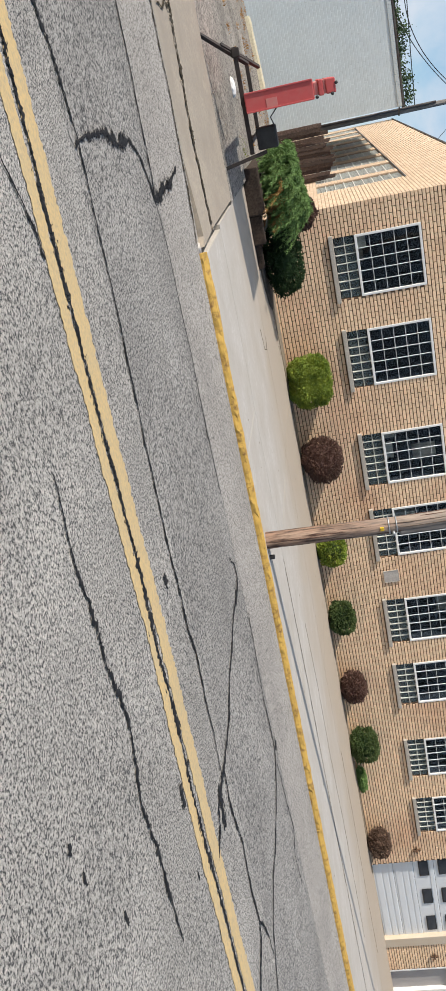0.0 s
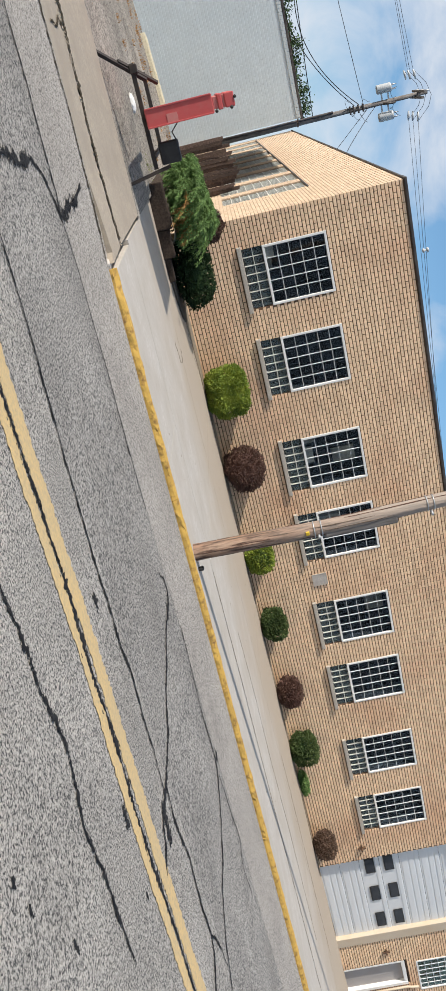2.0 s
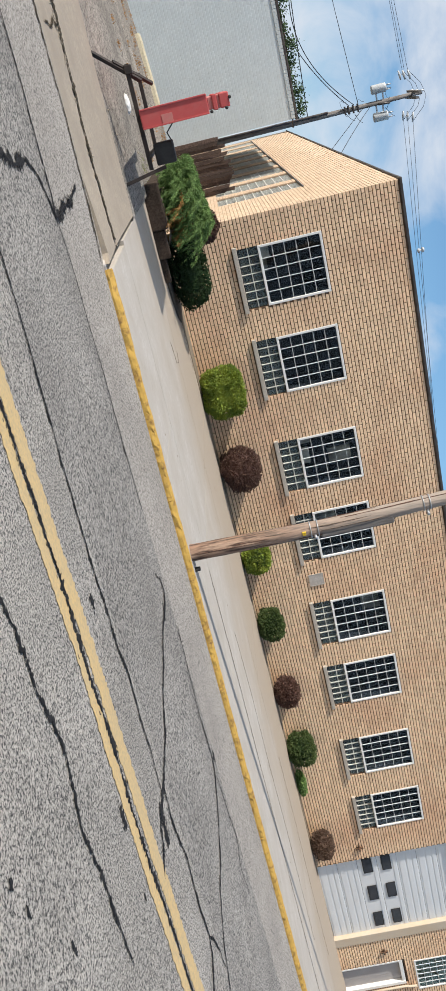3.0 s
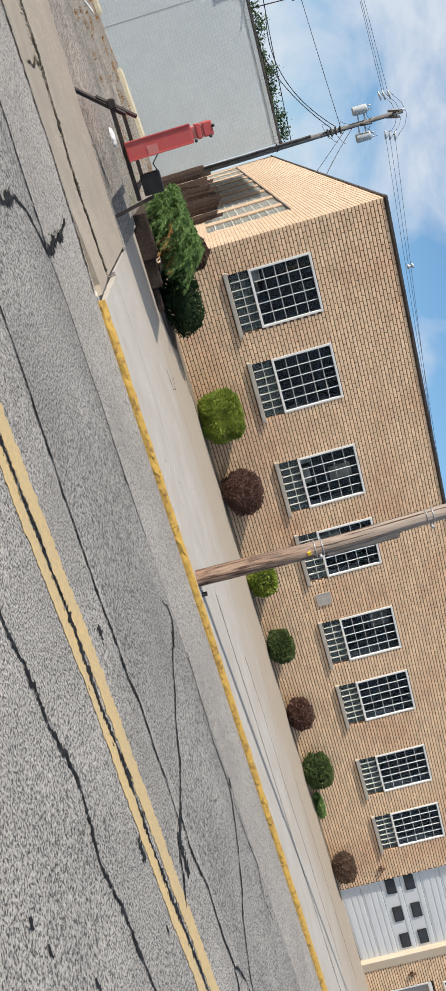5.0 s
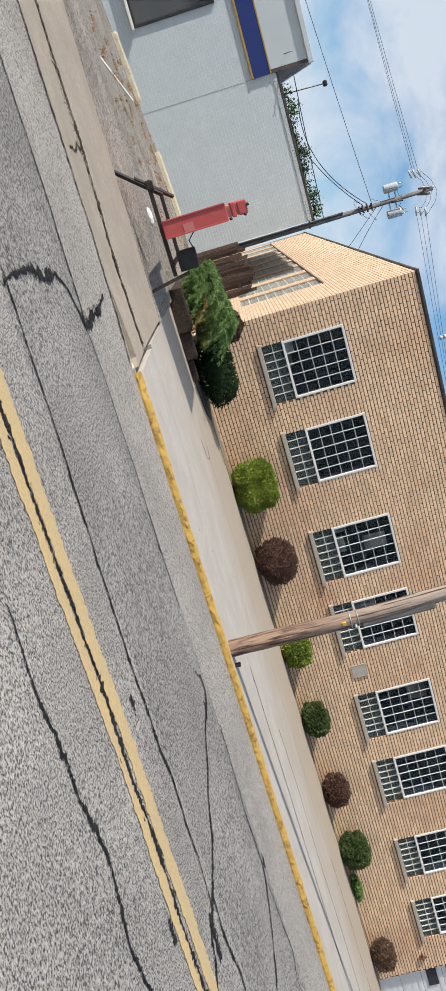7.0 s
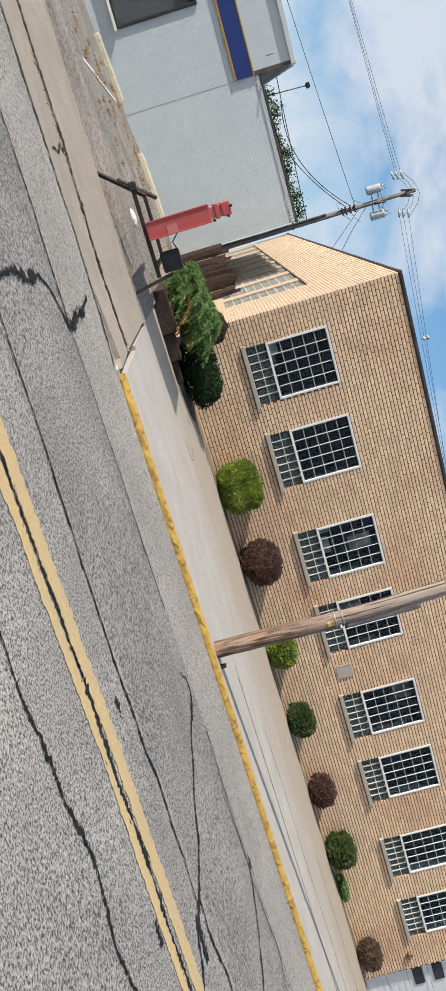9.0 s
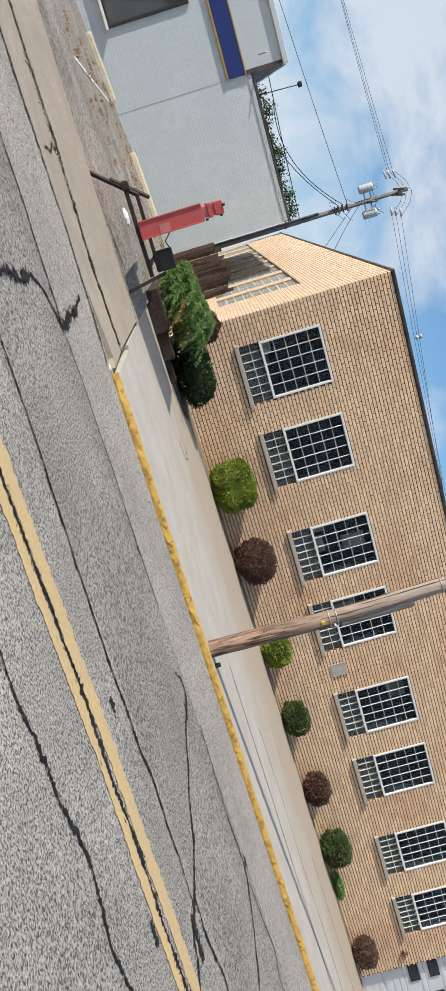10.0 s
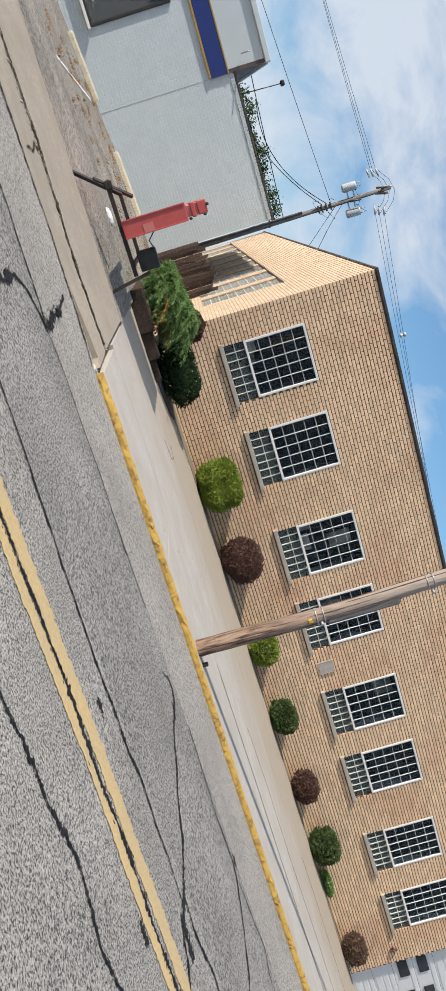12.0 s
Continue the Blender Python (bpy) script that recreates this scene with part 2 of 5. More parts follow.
M_CREAM = mat("cream_trim", (0.55, 0.485, 0.40), 0.7, coarse=(0.52, 0.42, 0.30), coarse_scale=2, fine=(0.54, 0.44, 0.32), fine_scale=30, bump=0.1)
M_GREYPANEL = mat("grey_panel", (0.38, 0.36, 0.35), 0.6, coarse=(0.32, 0.30, 0.29), coarse_scale=2, fine=(0.35, 0.33, 0.32), fine_scale=30)
M_BLIND = mat("grey_brown_blind", (0.10, 0.092, 0.09), 0.7, coarse=(0.08, 0.074, 0.072), coarse_scale=2)
M_RUST = mat("rusted_iron", (0.07, 0.045, 0.03), 0.85, coarse=(0.14, 0.07, 0.035), coarse_scale=10, bump=0.3)
M_PLAQUE = mat("pale_metal_plate", (0.62, 0.57, 0.51), 0.5, metal=0.2, coarse=(0.44, 0.39, 0.34), coarse_scale=5, fine=(0.46, 0.41, 0.36), fine_scale=40)
M_GREY = painted_brick("grey_painted_brick", (0.61, 0.68, 0.705), (0.55, 0.625, 0.65))
M_GREYTOP = mat("grey_fascia", (0.58, 0.63, 0.64), 0.5, coarse=(0.53, 0.58, 0.59), coarse_scale=1.5, fine=(0.55, 0.6, 0.61), fine_scale=20)
M_BLUE = mat("blue_sign_band", (0.012, 0.03, 0.16), 0.4, coarse=(0.016, 0.036, 0.19), coarse_scale=2)
M_GOLD = mat("gold_sign_trim", (0.42, 0.28, 0.08), 0.5, coarse=(0.34, 0.22, 0.06), coarse_scale=6)
M_BROWN = mat("brown_soffit", (0.075, 0.055, 0.05), 0.7, coarse=(0.11, 0.085, 0.075), coarse_scale=3)
M_STOP = mat("cream_wheel_stop", (0.66, 0.60, 0.44), 0.8, coarse=(0.55, 0.48, 0.33), coarse_scale=4, fine=(0.45, 0.38, 0.26), fine_scale=22, bump=0.3, stops=(0.45, 0.75))
M_FENCE = mat("weathered_fence_wood", (0.10, 0.068, 0.058), 0.9, coarse=(0.13, 0.09, 0.07), coarse_scale=4, fine=(0.05, 0.033, 0.026), fine_scale=30, bump=0.4, piece=0.35)
M_RED = mat("red_sign_paint", (0.50, 0.085, 0.082), 0.5, coarse=(0.43, 0.065, 0.065), coarse_scale=3, fine=(0.46, 0.12, 0.11), fine_scale=7, bump=0.1, stops=(0.5, 0.8))
M_PINK = mat("faded_sign_paint", (0.55, 0.16, 0.15), 0.6, coarse=(0.5, 0.22, 0.19), coarse_scale=8)
M_STEEL = mat("dark_trailer_steel", (0.018, 0.015, 0.014), 0.7, coarse=(0.04, 0.028, 0.022), coarse_scale=8, bump=0.2)
M_BLACK = mat("black_plastic", (0.012, 0.012, 0.013), 0.7, coarse=(0.03, 0.03, 0.03), coarse_scale=8)
M_WOOD = mat("weathered_pole_wood", (0.27, 0.155, 0.10), 0.9, coarse=(0.36, 0.25, 0.18), coarse_scale=9, fine=(0.06, 0.035, 0.026), fine_scale=26, bump=1.0, bump_scale=45, stops=(0.42, 0.66), stretch=0.14, blend=((0.39, 0.34, 0.29), 0.5, 2.4), axis="Z", drift=0.9, most=0.72)
M_SPLIT = mat("dark_wood_split", (0.05, 0.03, 0.022), 0.95, coarse=(0.12, 0.06, 0.04), coarse_scale=12, bump=0.4)
M_GREYWOOD = mat("grey_pole_wood", (0.20, 0.18, 0.165), 0.9, coarse=(0.28, 0.26, 0.24), coarse_scale=1.5, fine=(0.12, 0.105, 0.095), fine_scale=20, bump=0.3, stretch=0.1)
M_GALV = mat("galvanised_steel", (0.45, 0.46, 0.47), 0.45, metal=0.6, coarse=(0.36, 0.37, 0.38), coarse_scale=8)
M_TANK = mat("pale_tank_paint", (0.55, 0.57, 0.58), 0.4, coarse=(0.47, 0.49, 0.5), coarse_scale=5)
M_TAG = mat("yellow_tag", (0.75, 0.50, 0.03), 0.5, coarse=(0.6, 0.4, 0.03), coarse_scale=12)
M_CABLE = mat("black_cable", (0.02, 0.02, 0.022), 0.6, coarse=(0.04, 0.04, 0.045), coarse_scale=2)
# brown taken almost to black to paint the shade on the retaining wall
M_TIMBER = mat("old_timber_shade", (0.046, 0.034, 0.027), 0.95, coarse=(0.03, 0.023, 0.018), coarse_scale=5, fine=(0.07, 0.053, 0.042), fine_scale=30, bump=0.4, spec=0.1)
# blue picked for the tint it gives the reflections in the panes
M_BACKDROP = mat("backdrop_reflection_blue", (0.50, 0.585, 0.65), 0.8, coarse=(0.46, 0.57, 0.68), coarse_scale=0.5)
M_BARK = mat("shrub_bark", (0.10, 0.07, 0.05), 0.95, coarse=(0.16, 0.12, 0.09), coarse_scale=12, bump=0.4)


def leaf(name, a, b):
    m = mat(name, a, 0.6, coarse=b, coarse_scale=7, island=0.35, spec=0.15)
    return m


M_LIME = leaf("lime_leaf", (0.26, 0.31, 0.045), (0.12, 0.18, 0.032))
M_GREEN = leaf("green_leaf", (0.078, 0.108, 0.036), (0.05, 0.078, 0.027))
M_PURPLE = leaf("purple_leaf", (0.135, 0.078, 0.058), (0.085, 0.045, 0.038))
M_TWIG = leaf("brown_leaf", (0.13, 0.085, 0.06), (0.09, 0.055, 0.04))
M_JUNIPER = leaf("juniper_needle", (0.17, 0.27, 0.085), (0.095, 0.17, 0.05))
M_DRY = leaf("dry_needle", (0.40, 0.22, 0.075), (0.3, 0.15, 0.05))
# yew green darkened for the juniper's shade; also colours shaded crown insides
M_YEW_SHADE = leaf("yew_leaf_inner_shade", (0.026, 0.05, 0.017), (0.016, 0.034, 0.012))
# damp soil, darkened further to paint in the shade below the juniper
M_SOIL = mat("damp_soil_shade", (0.055, 0.043, 0.032), 0.95, coarse=(0.035, 0.028, 0.022), coarse_scale=3, fine=(0.10, 0.08, 0.06), fine_scale=35, bump=0.8, bump_scale=40)
M_VINE = leaf("vine_leaf", (0.07, 0.11, 0.05), (0.05, 0.085, 0.04))


# ---- building tools ----
GRADE = 0.0082  # the street falls gently along the front


def gz(x):
    return -GRADE * x


def mesh(name, verts, faces, material, smooth=False):
    me = bpy.data.meshes.new(name)
    me.from_pydata(verts, [], faces)
    me.materials.append(material)
    if smooth:
        me.polygons.foreach_set("use_smooth", [True] * len(faces))
    me.update()
    return me


def part(name, me, parent, label="", m=None):
    ob = new(name, me)
    ob.parent = parent
    if m is not None:
        ob.matrix_basis = m
    if label:
        ob["label"] = label
    return ob


def empty(name, x=0, y=0, z=0, rz=0):
    ob = new(name)
    ob.empty_display_size = 0.1
    ob.matrix_basis = pose(x, y, z, 0, 0, rz)
    return ob


QUADS = [(0, 3, 2, 1), (4, 5, 6, 7), (0, 1, 5, 4), (1, 2, 6, 5), (2, 3, 7, 6), (3, 0, 4, 7)]


def corners(x0, x1, y0, y1, z0, z1):
    return [(x0, y0, z0), (x1, y0, z0), (x1, y1, z0), (x0, y1, z0), (x0, y0, z1), (x1, y0, z1), (x1, y1, z1), (x0, y1, z1)]


def boxes(name, items, material):
    """One mesh of plain boxes (x0, x1, y0, y1, z0, z1)."""
    v, f = [], []
    for it in items:
        k = len(v)
        v += corners(*it)
        f += [tuple(k + i for i in q) for q in QUADS]
    return mesh(name, v, f, material)


def bevelled(name, items, material, width=0.01, segments=2):
    """Boxes with rounded edges in one mesh."""
    bm = bmesh.new()
    for x0, x1, y0, y1, z0, z1 in items:
        made = bmesh.ops.create_cube(bm, size=1, matrix=Matrix.Translation(((x0 + x1) / 2, (y0 + y1) / 2, (z0 + z1) / 2)) @ Matrix.Diagonal((x1 - x0, y1 - y0, z1 - z0, 1)))
        edges = {e for vert in made["verts"] for e in vert.link_edges}
        w = min(width, 0.3 * min(x1 - x0, y1 - y0, z1 - z0))
        bmesh.ops.bevel(bm, geom=list(edges), offset=w, segments=segments, affect="EDGES", profile=0.5)
    me = bpy.data.meshes.new(name)
    bm.to_mesh(me)
    bm.free()
    me.materials.append(material)
    return me


def tube(name, pts, radii, material, sides=12, wobble=0.0, seed=0):
    """A round bar along points, with its own radius at each; closed at both ends."""
    rnd = random.Random(seed)
    pts = [Vector(p) for p in pts]
    if not hasattr(radii, "__len__"):
        radii = [radii] * len(pts)
    v, f = [], []
    for i, p in enumerate(pts):
        d = (pts[min(i + 1, len(pts) - 1)] - pts[max(i - 1, 0)]).normalized()
        side = d.cross(Vector((0.31, 0.93, 0.17))).normalized()
        up = side.cross(d)
        for k in range(sides):
            a = 2 * math.pi * k / sides
            r = radii[i] * (1 + wobble * (rnd.random() - 0.5))
            v.append(tuple(p + r * (math.cos(a) * side + math.sin(a) * up)))
    for i in range(len(pts) - 1):
        for k in range(sides):
            a, b = i * sides + k, i * sides + (k + 1) % sides
            f.append((a, b, b + sides, a + sides))
    f.append(tuple(reversed(range(sides))))
    f.append(tuple(range((len(pts) - 1) * sides, len(pts) * sides)))
    return mesh(name, v, f, material, smooth=sides > 5)


def beam(name, a, b, w, h, material):
    """A squared bar from a to b."""
    a, b = Vector(a), Vector(b)
    d = (b - a).normalized()
    side = d.cross(Vector((0, 0, 1)) if abs(d.z) < 0.95 else Vector((0, 1, 0))).normalized()
    up = side.cross(d)
    v = []
    for p in (a, b):
        for s, u in ((-1, -1), (1, -1), (1, 1), (-1, 1)):
            v.append(tuple(p + side * s * w / 2 + up * u * h / 2))
    return mesh(name, v, QUADS, material)


def sheet(name, pts, zf, material, depth=0.05):
    """A slab of ground over a plan outline, its top at zf(x, y)."""
    n = len(pts)
    v = [(x, y, zf(x, y)) for x, y in pts] + [(x, y, zf(x, y) - depth) for x, y in pts]
    f = [tuple(range(n)), tuple(reversed(range(n, 2 * n)))]
    f += [(i, i + n, (i + 1) % n + n, (i + 1) % n) for i in range(n)]
    me = mesh(name, v, f, material)
    bm = bmesh.new()
    bm.from_mesh(me)
    bmesh.ops.recalc_face_normals(bm, faces=bm.faces)
    bm.to_mesh(me)
    bm.free()
    return me


def structure(ob, label, category):
    return tagged(ob, label, category, kind="structure")


# ---- ground ----
KERB_Y, ROAD = -8.20, -0.13
road_z = lambda x, y: ROAD + gz(x)
gutter_z = lambda x, y: ROAD + gz(x) + 0.07 * min(1, max(0, (y + 9.5) / 1.2))
walk_z = lambda x, y: gz(x)

ground = new("ground", sheet("ground", [(-900, -900), (900, -900), (900, 900), (-900, 900)], lambda x, y: -0.75, M_LAND, 0.5))
structure(ground, "bare grey-brown ground reaching to the horizon", "ground")

XL, XR = -32.0, 44.0
road = new("road", sheet("road", [(XL, -24), (XR, -24), (XR, -11.68), (XL, -11.68)], road_z, M_LANE, 0.6))
structure(road, "sun-bleached two-lane asphalt road with coarse worn stones", "road")
part("lane_strip", sheet("lane_strip", [(XL, -11.68), (XR, -11.68), (XR, -9.55), (XL, -9.45)], road_z, M_PATCH, 0.6), road, "darker denser asphalt strip")
part("gutter_strip", sheet("gutter_strip", [(XL, -9.45), (XR, -9.55), (XR, KERB_Y - 0.12), (-0.95, KERB_Y - 0.12), (-1.05, -8.2), (-1.5, -8.15), (-2.3, -8.1), (-3.4, -8.12), (XL, -8.3)], gutter_z, M_EDGE, 0.6), road, "smooth pale asphalt edge")


def ribbon(name, pts, half, z, material, ragged=0.0, seed=0, step=0.018, rough=1.7, crumbs=0.0):
    """A thin raised strip along a plan line, with ragged edges and, with crumbs, specks scattered beside it."""
    rnd = random.Random(seed)
    dense = []
    for (x0, y0, w0), (x1, y1, w1) in zip(pts, pts[1:]):
        n = max(1, int(math.hypot(x1 - x0, y1 - y0) / step))
        dense += [(x0 + (x1 - x0) * i / n, y0 + (y1 - y0) * i / n, w0 + (w1 - w0) * i / n) for i in range(n)]
    dense.append(pts[-1])
    v, f = [], []
    for i, (x, y, w) in enumerate(dense):
        a, b = dense[max(i - 1, 0)], dense[min(i + 1, len(dense) - 1)]
        dx, dy = b[0] - a[0], b[1] - a[1]
        d = math.hypot(dx, dy) or 1
        nx, ny = -dy / d, dx / d
        shift = ragged * (0.6 * noise.noise((x * 3, y * 3, seed)) + 0.45 * noise.noise((x * 13, y * 13, seed + 3)))
        zz = z(x, y) if callable(z) else z
        swell = max(0.25, 1 + 1.1 * noise.noise((x * 9, y * 9, seed + 7))) if rough > 1 else 1
        for s in (-1, 1):
            r = half * w * swell * (1 + (rnd.random() - 0.5) * rough) * s + shift
            v.append((x + nx * r, y + ny * r, zz + gz(x)))
        v.append((x + nx * shift, y + ny * shift, zz + gz(x) + 0.003))
    for i in range(len(dense) - 1):
        k = 3 * i
        f += [(k, k + 3, k + 5, k + 2), (k + 2, k + 5, k + 4, k + 1)]
    for x, y, w in dense if crumbs else ():
        if rnd.random() < crumbs:
            r, a = half * w * rnd.uniform(0.15, 0.5), rnd.uniform(0, 2)
            px, py = x + rnd.gauss(0, half * w * 1.1), y + rnd.gauss(0, half * w * 1.1)
            zz = (z(x, y) if callable(z) else z) + gz(x)
            k = len(v)
            v += [(px + 1.5 * r * math.cos(a + q), py + r * math.sin(a + q), zz) for q in (0, 1.4, 3.0, 4.6)]
            f.append((k, k + 1, k + 2, k + 3))
    me = mesh(name, v, f, material)
    bm = bmesh.new()
    bm.from_mesh(me)
    bmesh.ops.recalc_face_normals(bm, faces=bm.faces)
    if sum(fc.normal.z for fc in bm.faces) < 0:
        bmesh.ops.reverse_faces(bm, faces=bm.faces)
    bm.to_mesh(me)
    bm.free()
    return me


LINES = [
    (0.097, [(-9, -12.28, 1), (-2.0, -12.31, 1), (0.4, -12.38, 1), (1.5, -12.46, 1), (3.0, -12.54, 1), (9.0, -12.70, 1), (18, -12.9, 1)]),
    (0.072, [(-9, -12.50, 1), (-2.0, -12.54, 1), (0.3, -12.59, 1), (1.3, -12.70, 1), (2.7, -12.78, 1), (9.0, -13.0, 1), (18, -13.2, 1)]),
]
for half, pts in LINES:
    line = new("centre_line", ribbon("centre_line", pts, half, ROAD + 0.004, M_YELLOW, 0.022, 3, 0.02, 0.34))
    tagged(line, "faded yellow painted centre line on the asphalt", "road marking", "double centre line", "structure")

CRACKS = {
    "between the painted lines": (0.021, M_SEAL, [(-9.0, -12.36, 0.8), (-2.6, -12.38, 0.9), (-2.35, -12.40, 1.1), (-1.96, -12.43, 1.0), (-1.39, -12.45, 1.1), (-0.93, -12.48, 1.0), (-0.16, -12.49, 0.9), (0.1, -12.51, 1.3), (0.3, -12.54, 1.7), (0.62, -12.565, 1.6), (0.72, -12.57, 0.5), (1.0, -12.57, 1.7), (1.1, -12.58, 0.5), (1.25, -12.60, 1.7), (1.36, -12.63, 0.7), (1.7, -12.66, 1.4), (2.2, -12.65, 1.0), (2.67, -12.68, 0.8), (6, -12.82, 0.8), (14, -13.0, 0.8)]),
    "beside the painted line": (0.010, M_SEAL, [(-2.15, -12.86, 0.6), (-1.94, -12.73, 1.2), (-1.86, -12.68, 1.3), (-1.69, -12.64, 0.6)]),
    "along the lane seam": (0.013, M_SEAL, [(-9, -11.9, 1.4), (-2.76, -11.74, 1.8), (-2.54, -11.62, 1.6), (-2.40, -11.59, 1.2), (-2.12, -11.53, 0.8), (-1.73, -11.57, 0.8), (-1.24, -11.60, 0.8), (-0.70, -11.67, 1), (-0.2, -11.74, 1), (0.23, -11.79, 1.2), (0.55, -11.78, 1.4), (0.82, -11.80, 1.3), (1.07, -11.75, 1.5), (1.26, -11.79, 1.3), (1.47, -11.83, 1), (1.65, -11.82, 0.5), (1.97, -11.90, 0.5)]),
    "thin seam by the edge": (0.010, M_SEAL, [(-6, -9.5, 1.0), (-2.92, -9.47, 1.1), (-2.52, -9.47, 1.2), (-2.13, -9.52, 1.2), (-1.75, -9.55, 1.2), (-1.55, -9.62, 0.8), (-1.16, -9.53, 0.4), (-0.77, -9.55, 0.5), (-0.33, -9.52, 0.8), (0.31, -9.58, 1.0), (0.95, -9.57, 0.5)]),
    "near lane": (0.015, M_SEAL, [(-0.95, -13.3, 0.3), (-0.55, -13.35, 0.8), (-0.37, -13.33, 1.1), (-0.20, -13.33, 1.2), (-0.02, -13.34, 1.1), (0.18, -13.30, 1.2), (0.36, -13.29, 1.1), (0.53, -13.36, 0.9), (0.70, -13.43, 0.9), (1.05, -13.41, 1.0), (1.32, -13.42, 0.9), (1.62, -13.44, 0.6)]),
    "hooked branch": (0.015, M_SEAL, [(1.43, -9.82, 0.5), (1.60, -9.66, 0.8), (1.74, -9.64, 1.2), (1.80, -9.76, 2.0), (1.77, -10.2, 0.9), (1.86, -10.64, 1.3), (1.87, -10.93, 1.0), (1.99, -11.22, 1.5), (2.01, -11.57, 1.2), (2.00, -11.88, 1.6), (1.98, -12.16, 2.2), (2.08, -12.28, 1.2), (2.13, -12.46, 0.8)]),
    "long branch": (0.014, M_SEAL, [(2.01, -11.80, 1.6), (2.22, -11.86, 1.2), (2.43, -11.85, 1.3), (2.73, -11.79, 1.2), (2.94, -11.84, 1.2), (3.18, -11.88, 1.8), (3.42, -11.87, 1.0), (3.54, -11.95, 1.5), (3.57, -12.23, 1.4), (3.7, -12.5, 1.0)]),
    "short branch": (0.010, M_SEAL, [(3.45, -11.86, 0.8), (3.62, -11.78, 1.8), (3.8, -11.72, 0.8), (4.03, -11.70, 0.8)]),
    "edge branch": (0.013, M_SEAL, [(2.23, -9.48, 0.5), (2.53, -9.53, 0.7), (2.83, -9.60, 0.8), (3.14, -9.67, 0.8), (3.46, -9.64, 1.2), (3.70, -9.64, 1.4), (3.83, -9.71, 1.6), (3.90, -10.04, 1.2), (3.94, -10.38, 1.2), (3.97, -10.70, 1.8), (3.91, -11.05, 1.0), (3.95, -11.30, 1.2), (4.0, -11.52, 1.2), (4.3, -11.9, 1.0)]),
    "far branch": (0.008, M_SEAL, [(3.90, -9.70, 1), (4.47, -9.63, 1), (4.94, -9.56, 1), (5.02, -9.83, 0.8), (5.5, -9.78, 0.6)]),
    "crosswise patch seam": (0.018, M_SEAL, [(-2.10, -11.62, 0.5), (-2.13, -11.31, 0.9), (-2.12, -10.91, 1.3), (-2.04, -10.53, 2.2), (-2.03, -10.12, 1.3), (-1.9, -9.85, 0.9), (-1.74, -9.72, 0.8), (-1.62, -9.62, 1.4)]),
    "frayed end": (0.022, M_SEAL, [(-1.60, -9.66, 1.0), (-1.58, -9.47, 2.2), (-1.62, -9.2, 1.5), (-1.60, -9.0, 2.4), (-1.66, -8.82, 1.2), (-1.70, -8.6, 0.6)]),
}
for i, (where, (half, material, pts)) in enumerate(CRACKS.items()):
    crack = new("sealed_crack", ribbon("sealed_crack", pts, half * 0.85, lambda x, y: gutter_z(x, y) - gz(x) + 0.006, material, 0.03, i + 5, 0.012, 2.0, 1.1))
    tagged(crack, "black tar-sealed crack " + where, "crack", "cracks in the road", "stuff")
for i, (x, y, r) in enumerate(((2.14, -12.09, 0.06), (0.33, -12.03, 0.035), (1.76, -9.88, 0.03), (3.80, -9.52, 0.05), (1.25, -12.82, 0.05), (0.81, -13.96, 0.028), (0.32, -14.18, 0.02), (0.14, -14.21, 0.018), (-0.9, -14.6, 0.016), (1.75, -12.93, 0.02))):
    spot = new("tar_spot", ribbon("tar_spot", [(x - 1.6 * r, y, 0.2), (x - 0.6 * r, y + 0.2 * r, 0.9), (x + 0.3 * r, y, 1.2), (x + 1.5 * r, y - 0.2 * r, 0.2)], r * 0.7, lambda px, py: ROAD + 0.004, M_SEAL, 0.01, 90 + i, 0.01, 1.8, 2.5))
    tagged(spot, "small black tar spot on the asphalt", "tar spot", "tar spots", "stuff")

# added unseen wall behind the camera, sets what the panes reflect
across = new("wall_backdrop", boxes("wall_backdrop", [(-45, 60, -31, -30, -0.8, 7.0)], M_BACKDROP))
structure(across, "unseen pale blue wall added for the window panes to reflect", "wall")

# kerb: cast lengths, painted yellow, chipped along the top
kerb = empty("kerb", 0, KERB_Y, 0)
structure(kerb, "low concrete kerb painted yellow, chipped and worn", "kerb")
for i in range(13):
    x0 = -0.92 + i * 2.4
    rnd = random.Random(i)
    n = 48
    v, f = [], []
    prof = [(-0.125, -0.22), (-0.120, -0.04), (-0.108, -0.012), (-0.092, 0.004), (-0.06, 0.008), (-0.06, -0.22)]
    for k in range(n + 1):
        x = x0 + 2.392 * k / n
        for j, (py, pz) in enumerate(prof):
            d = 0.012 * noise.noise((x * 7, j * 3.1, 0)) + (0.012 * (rnd.random() - 0.5) if j in (1, 2, 3) else 0)
            lift = 0.03 * math.exp(-((x + 0.92) / 0.25) ** 2) if j in (2, 3) else 0
            v.append((x, py + d, pz + gz(x) + d * 0.5 - lift))
    m_ = len(prof)
    for k in range(n):
        for j in range(m_ - 1):
            a = k * m_ + j
            f.append((a, a + m_, a + m_ + 1, a + 1))
    f += [tuple(range(m_)), tuple(reversed(range(n * m_, (n + 1) * m_)))]
    part("kerb_length", mesh("kerb_length", v, f, M_KERB), kerb)
part("kerb_end", bevelled("kerb_end", [(-0.05, 0.05, -0.07, 0.05, -0.2, -0.015)], M_CONC, 0.03), kerb, "broken bare concrete stub", pose(-0.96, -0.05, -0.015, 0, 0, 20))

